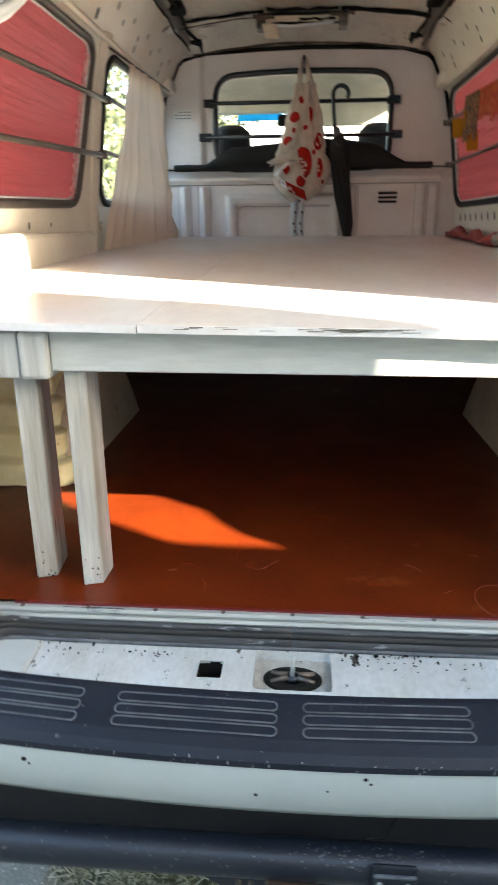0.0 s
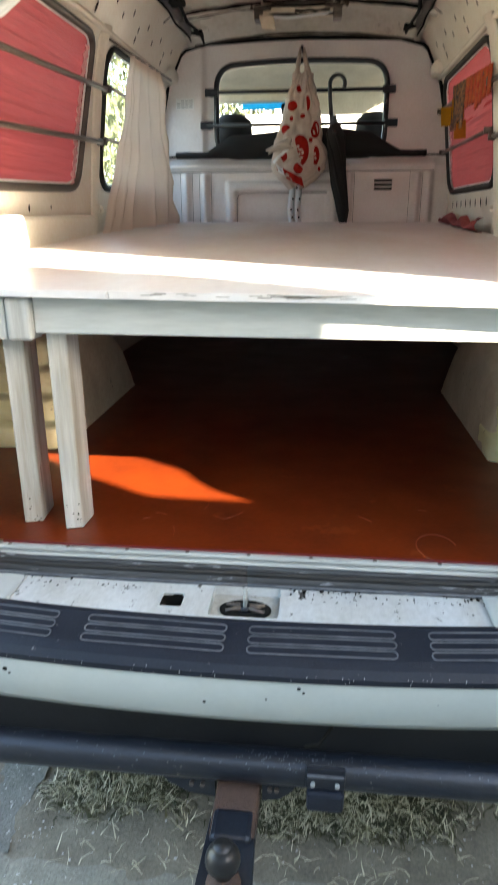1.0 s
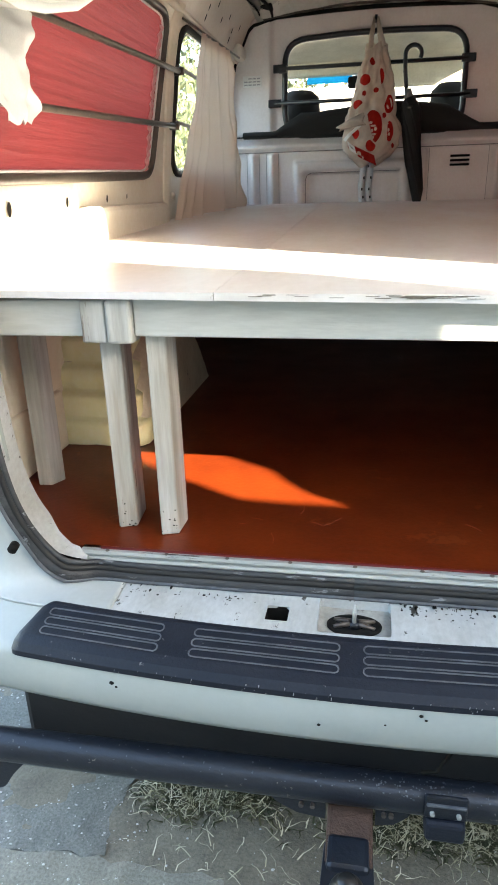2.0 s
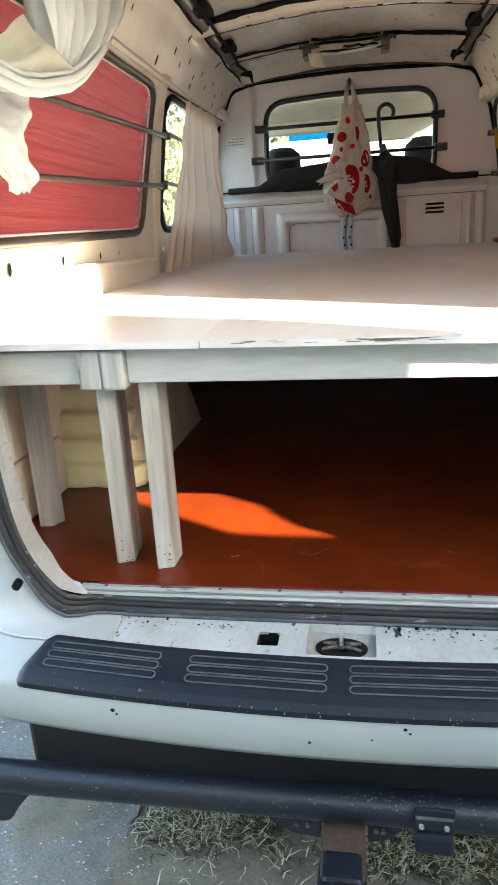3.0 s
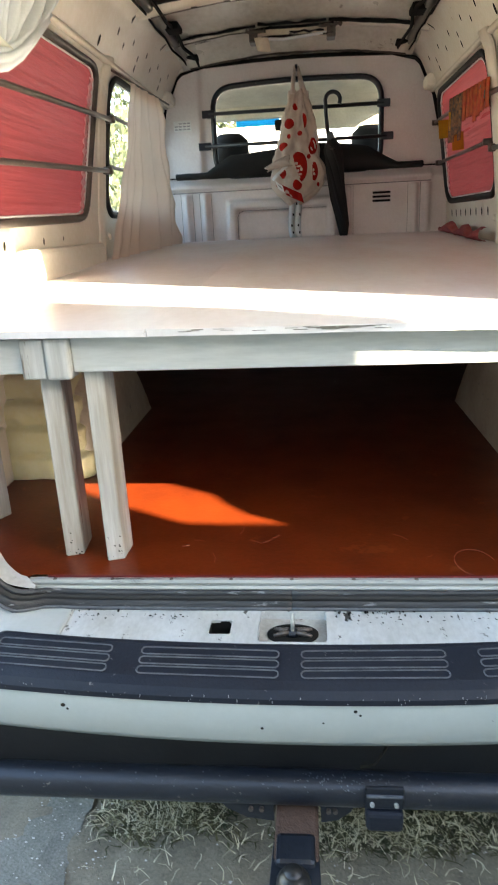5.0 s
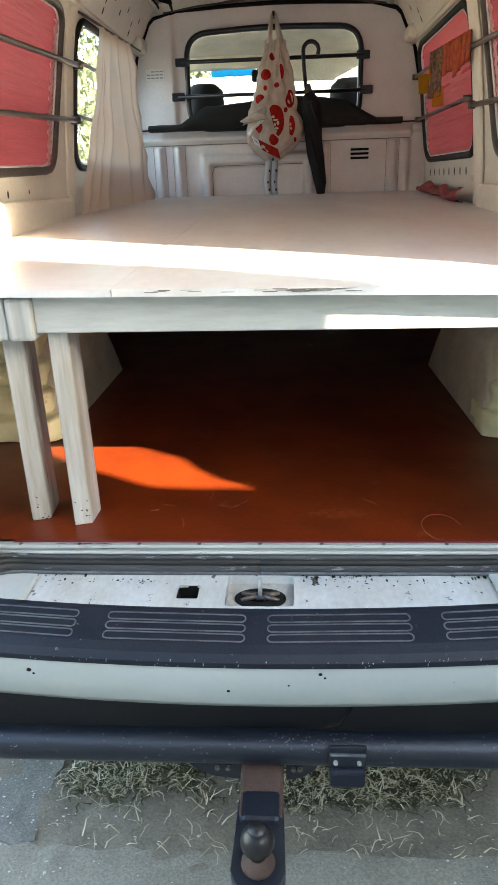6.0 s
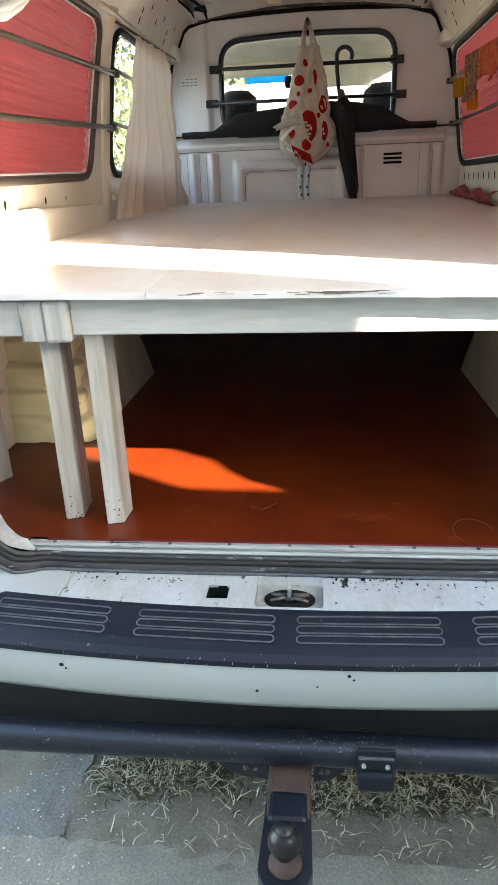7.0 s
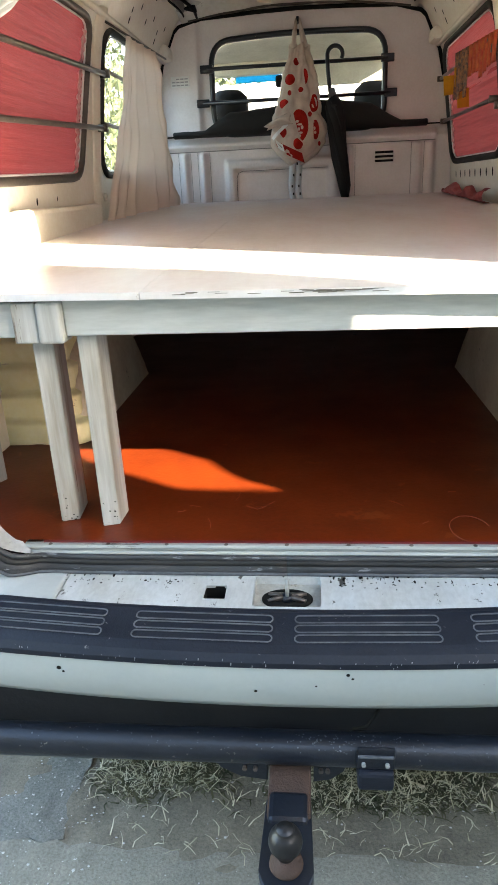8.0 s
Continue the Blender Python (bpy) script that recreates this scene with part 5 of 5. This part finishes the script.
def shopping_bag():
    b = thing("shopping_bag", (0, 2.41, 1.30), "cream plastic shopping bag with red spots hanging on a hook", "bag")
    LEFT = ((1.30, -0.06), (1.335, -0.10), (1.375, -0.13), (1.42, -0.135), (1.50, -0.112), (1.65, -0.071), (1.785, -0.030))
    RIGHT = ((1.30, 0.02), (1.335, 0.075), (1.375, 0.112), (1.42, 0.135), (1.50, 0.104), (1.65, 0.083), (1.785, 0.044))

    def at(table, z):
        for (z0, x0), (z1, x1) in zip(table, table[1:]):
            if z <= z1:
                break
        return x0 + (x1 - x0) * (z - z0) / (z1 - z0)

    def point(a, z, grow=0.0):
        x0, x1 = at(LEFT, z), at(RIGHT, z)
        r = (x1 - x0) / 2
        crumple = 0.016 * wobble(math.cos(a) * 1.3, math.sin(a) * 1.3, z * 9, 1.6) + 0.010 * wobble(math.cos(a) * 3, math.sin(a) * 3, z * 22, 1.5) + 0.004 * math.sin(9 * a) * max(0, z - 1.5) * 3
        return Vector(((x0 + x1) / 2 + (r + crumple) * math.cos(a), 2.41 + (0.42 * r + crumple + grow) * math.sin(a), z - 0.012 * math.sin(2 * a)))
    part("bag_body", sheet(lambda u, v: point(u * 2 * math.pi, 1.785 - 0.485 * v), 72, 56), FILM, b, "", True)
    for dx in (-0.018, 0.022):
        part("handle", tube([(dx * 1.3 + 0.006, 2.40, 1.775), (dx * 1.0, 2.405, 1.83), (dx * 0.4, 2.42, 1.888), (dx * 0.6, 2.43, 1.84), (dx * 1.2, 2.425, 1.78)], [0.013, 0.008, 0.005, 0.007, 0.012], 8), FILM, b, "thin cream handle", True)

    def spot(x, z, rx, rz, cut=None, depth=1.0, material=LOGO, lift=0.0035):
        def g(u, v):
            a = v * 2 * math.pi
            k = u * (1 + 0.07 * wobble(math.cos(a), math.sin(a), x * 40 + z * 9, 1.6))
            if cut is not None and math.cos(a - cut) > 0.01:
                k = min(k, u * depth / math.cos(a - cut))
            px, pz = x + k * rx * math.cos(a), z + k * rz * math.sin(a)
            x0, x1 = at(LEFT, pz), at(RIGHT, pz)
            q = max(-0.97, min(0.97, (px - (x0 + x1) / 2) / ((x1 - x0) / 2)))
            w = point(-math.acos(q), pz, lift)
            return px, w.y - 0.001, pz
        part("red_spot" if material is LOGO else "pale_print", sheet(g, 5, 30), material, b, "printed red spot" if material is LOGO else "", True)

    def print_at(X, Y, rx, rz, cut=None, depth=1.0, material=LOGO, lift=0.0035):
        spot((X / 3 - 105) * 0.00265, 1.776 - (Y / 3 - 33) * 0.00239, rx * 0.00088, rz * 0.0008, cut, depth, material, lift)
    for X, Y, rx, rz, cut, depth in ((307, 172, 15, 20, 0.5, 0.5), (272, 261, 26, 28, None, 1), (349, 250, 16, 40, 3.4, 0.2), (327, 316, 13, 14, None, 1), (269, 329, 10, 14, None, 1),
                                     (240, 385, 25, 26, -0.9, 0.35), (393, 388, 24, 46, 2.6, 0.75), (372, 444, 10, 14, None, 1), (228, 532, 22, 30, -2.4, 0.6), (318, 500, 46, 84, 3.6, 0.3),
                                     (400, 528, 20, 52, 3.14, 0.5), (309, 597, 25, 30, 0.9, 0.7), (420, 600, 7, 13, None, 1)):
        print_at(X, Y, rx, rz, cut, depth)
    for X, Y, rx, rz in ((306, 480, 9, 7), (318, 496, 14, 5), (331, 512, 7, 10), (314, 520, 6, 9), (323, 540, 11, 6), (318, 556, 7, 8), (396, 520, 5, 9), (399, 542, 6, 8)):
        print_at(X, Y, rx, rz, None, 1, FILM, 0.005)

    def slant(u, v, off=0.0, a=(-0.118, 1.385), b=(0.012, 1.318), w=0.043):
        px, pz = a[0] + (b[0] - a[0]) * u + 0.012 * v, a[1] + (b[1] - a[1]) * u ** 0.85 - w * (v - 0.5)
        x0, x1 = at(LEFT, max(1.301, pz)), at(RIGHT, max(1.301, pz))
        q = max(-0.97, min(0.97, (px - (x0 + x1) / 2) / ((x1 - x0) / 2)))
        return px, point(-math.acos(q), max(1.301, pz), 0.004 + off).y - 0.001, pz
    part("red_band", sheet(slant, 24, 6), LOGO, b, "printed red band", True)
    part("pale_print", sheet(lambda u, v: slant(u, v, 0.003, (-0.112, 1.386), (-0.078, 1.362), 0.036), 6, 5), PAPER, b, "white square print", True)
    part("pale_print", sheet(lambda u, v: slant(u, v, 0.0055, (-0.102, 1.379), (-0.086, 1.368), 0.014), 4, 4), PRINT, b)
    part("pale_print", sheet(lambda u, v: slant(u, v, 0.003, (-0.13, 1.405), (-0.06, 1.465), 0.009), 10, 3), PAPER, b, "white slanted line", True)
    part("loose_corner", sheet(lambda u, v: (-0.045 - 0.112 * u + 0.014 * v + 0.006 * math.sin(7 * v + 4 * u), 2.344 + 0.03 * u - 0.010 * math.sin(math.pi * v) + 0.006 * math.sin(9 * u + 5 * v), 1.512 - 0.05 * u ** 1.4 - (0.05 - 0.03 * u) * v), 14, 8, 0.0015), FILM, b, "crumpled loose corner", True)
    strip = thing("cloth_strip", (-0.03, 2.45, 1.14), "narrow white spotted cloth hanging below the bag", "cloth")
    for x in (-0.058, -0.026):
        tail = part("tail", sheet(lambda u, v: (x + 0.028 * u + 0.006 * math.sin(6 * v) + 0.01 * v, 2.45 - 0.012 * math.sin(math.pi * u), 1.36 - 0.222 * v), 6, 14, 0.002), PALE, strip, "", True)
        for k, (du, z) in enumerate(((0.006, 1.29), (0.02, 1.24), (0.012, 1.19), (0.018, 1.155))):
            part("black_spot", box(x + du + 0.004, x + du + 0.011, 2.4335, 2.4355, z, z + 0.012, 0.0008), BLACK, tail)


shopping_bag()


def umbrella():
    u = thing("umbrella", (0.2, 2.42, 1.14), "closed black umbrella with a hooked handle hung on the guard bar", "umbrella")
    UM = [(0.158, 2.40, 1.575), (0.16, 2.40, 1.55), (0.165, 2.40, 1.52), (0.172, 2.402, 1.45), (0.19, 2.408, 1.31), (0.21, 2.415, 1.19), (0.217, 2.42, 1.128)]
    part("canopy", tube(UM, [0.018, 0.034, 0.042, 0.040, 0.036, 0.028, 0.017], 12), BLACK, u, "", True)
    for k in range(5):
        t = 2 * math.pi * k / 5 + 0.5
        part("pleat", tube([(x + 0.93 * r * math.cos(t + 0.5 * q), y + 0.93 * r * math.sin(t + 0.5 * q), z) for q, ((x, y, z), r) in enumerate(zip(UM[1:], (0.034, 0.042, 0.040, 0.036, 0.028, 0.017)))], [0.004, 0.008, 0.009, 0.008, 0.006, 0.003], 6), BLACK, u, "rolled fold of black cloth", True)
    part("strap", tube([(0.128, 2.40, 1.53), (0.16, 2.355, 1.528), (0.196, 2.40, 1.527), (0.16, 2.44, 1.528)], 0.008, 6, True), RUBBER, u, "", True)
    part("runner", tube([(0.156, 2.40, 1.565), (0.15, 2.40, 1.605)], [0.022, 0.014], 10), SCUFF, u, "scuffed grey collar", True)
    c = [(0.165 + 0.034 * math.cos(radians(a)), 2.40, 1.738 + 0.034 * math.sin(radians(a))) for a in range(180, -31, -15)]
    part("handle", tube([(0.145, 2.40, 1.575), (0.133, 2.40, 1.68)] + c, 0.0095, 10), STEEL, u, "black hooked handle", True)


umbrella()


def black_cover():
    c = thing("black_cover", (0, 2.44, 1.43), "black cloth heaped along the ledge of the partition", "cloth")

    def f(u, v):
        x = -0.60 + 1.19 * u
        mound = 0.105 * max(0, min(1, (x + 0.45) / 0.12)) * max(0, min(1, (0.47 - x) / 0.14)) * (0.85 + 0.15 * math.sin(8 * x + 1))
        a = v * math.pi
        return x, 2.455 - 0.045 * math.sin(a) + 0.004 * wobble(x, v, 0, 9), 1.432 + (0.030 + mound) * (1 - math.cos(a)) / 2 + 0.003 * wobble(x, v, 3, 12)
    part("cloth", sheet(f, 70, 12), BLACK, c, "", True)


black_cover()


def banner():
    b = thing("woven_bands", (0.66, 1.9, 1.5), "red and orange woven bands with yellow tags hung on a bar", "fabric")
    random.seed(31)
    for k in range(11):
        y = 1.50 + 0.038 * k
        z1, ln = 1.635, (0.11 if k < 7 else 0.15) + random.uniform(-0.02, 0.02)
        m = PLAID_R if k < 7 else PLAID_D
        part("band", sheet(lambda u, v: (half(y, 1.5) - 0.05 - 0.008 * math.sin(math.pi * u) - 0.004 * k % 3, y + 0.034 * u + 0.01 * v * math.sin(k), z1 - ln * v), 4, 8, 0.003), m, b, "", True)
    for x, y, z in ((0.583, 1.90, 1.528), (0.618, 1.88, 1.552), (0.628, 1.86, 1.478)):
        part("tag", sheet(lambda u, v: (x + (u - 0.5) * 0.05 + 0.006 * v, y + 0.03 * u, z + (0.5 - v) * 0.066 + 0.006 * u), 4, 5, 0.0015), YELLOW, b, "yellow paper tag")


banner()


def red_cloth():
    c = thing("folded_red_cloth", (0.66, 2.0, 1.13), "folded red patterned cloth lying in the corner of the platform", "cloth")

    def f(u, v):
        a = v * math.pi
        y = 1.62 + 0.78 * u
        return 0.70 - 0.035 * math.sin(a) * (0.9 + 0.2 * math.sin(9 * u)), y, bed_z(0.65, y) + 0.002 + 0.045 * (1 - math.cos(a)) / 2 * (0.8 + 0.35 * math.sin(17 * u + 1)) + 0.006 * wobble(u * 9, v * 4, 0, 2)
    part("cloth", sheet(f, 40, 10), surface("red patterned cloth", (0.25, 0.02, 0.022), (0.4, 0.16, 0.15), 0.85, 0, 120, 32, 0.6, 0.2), c, "", True)


red_cloth()
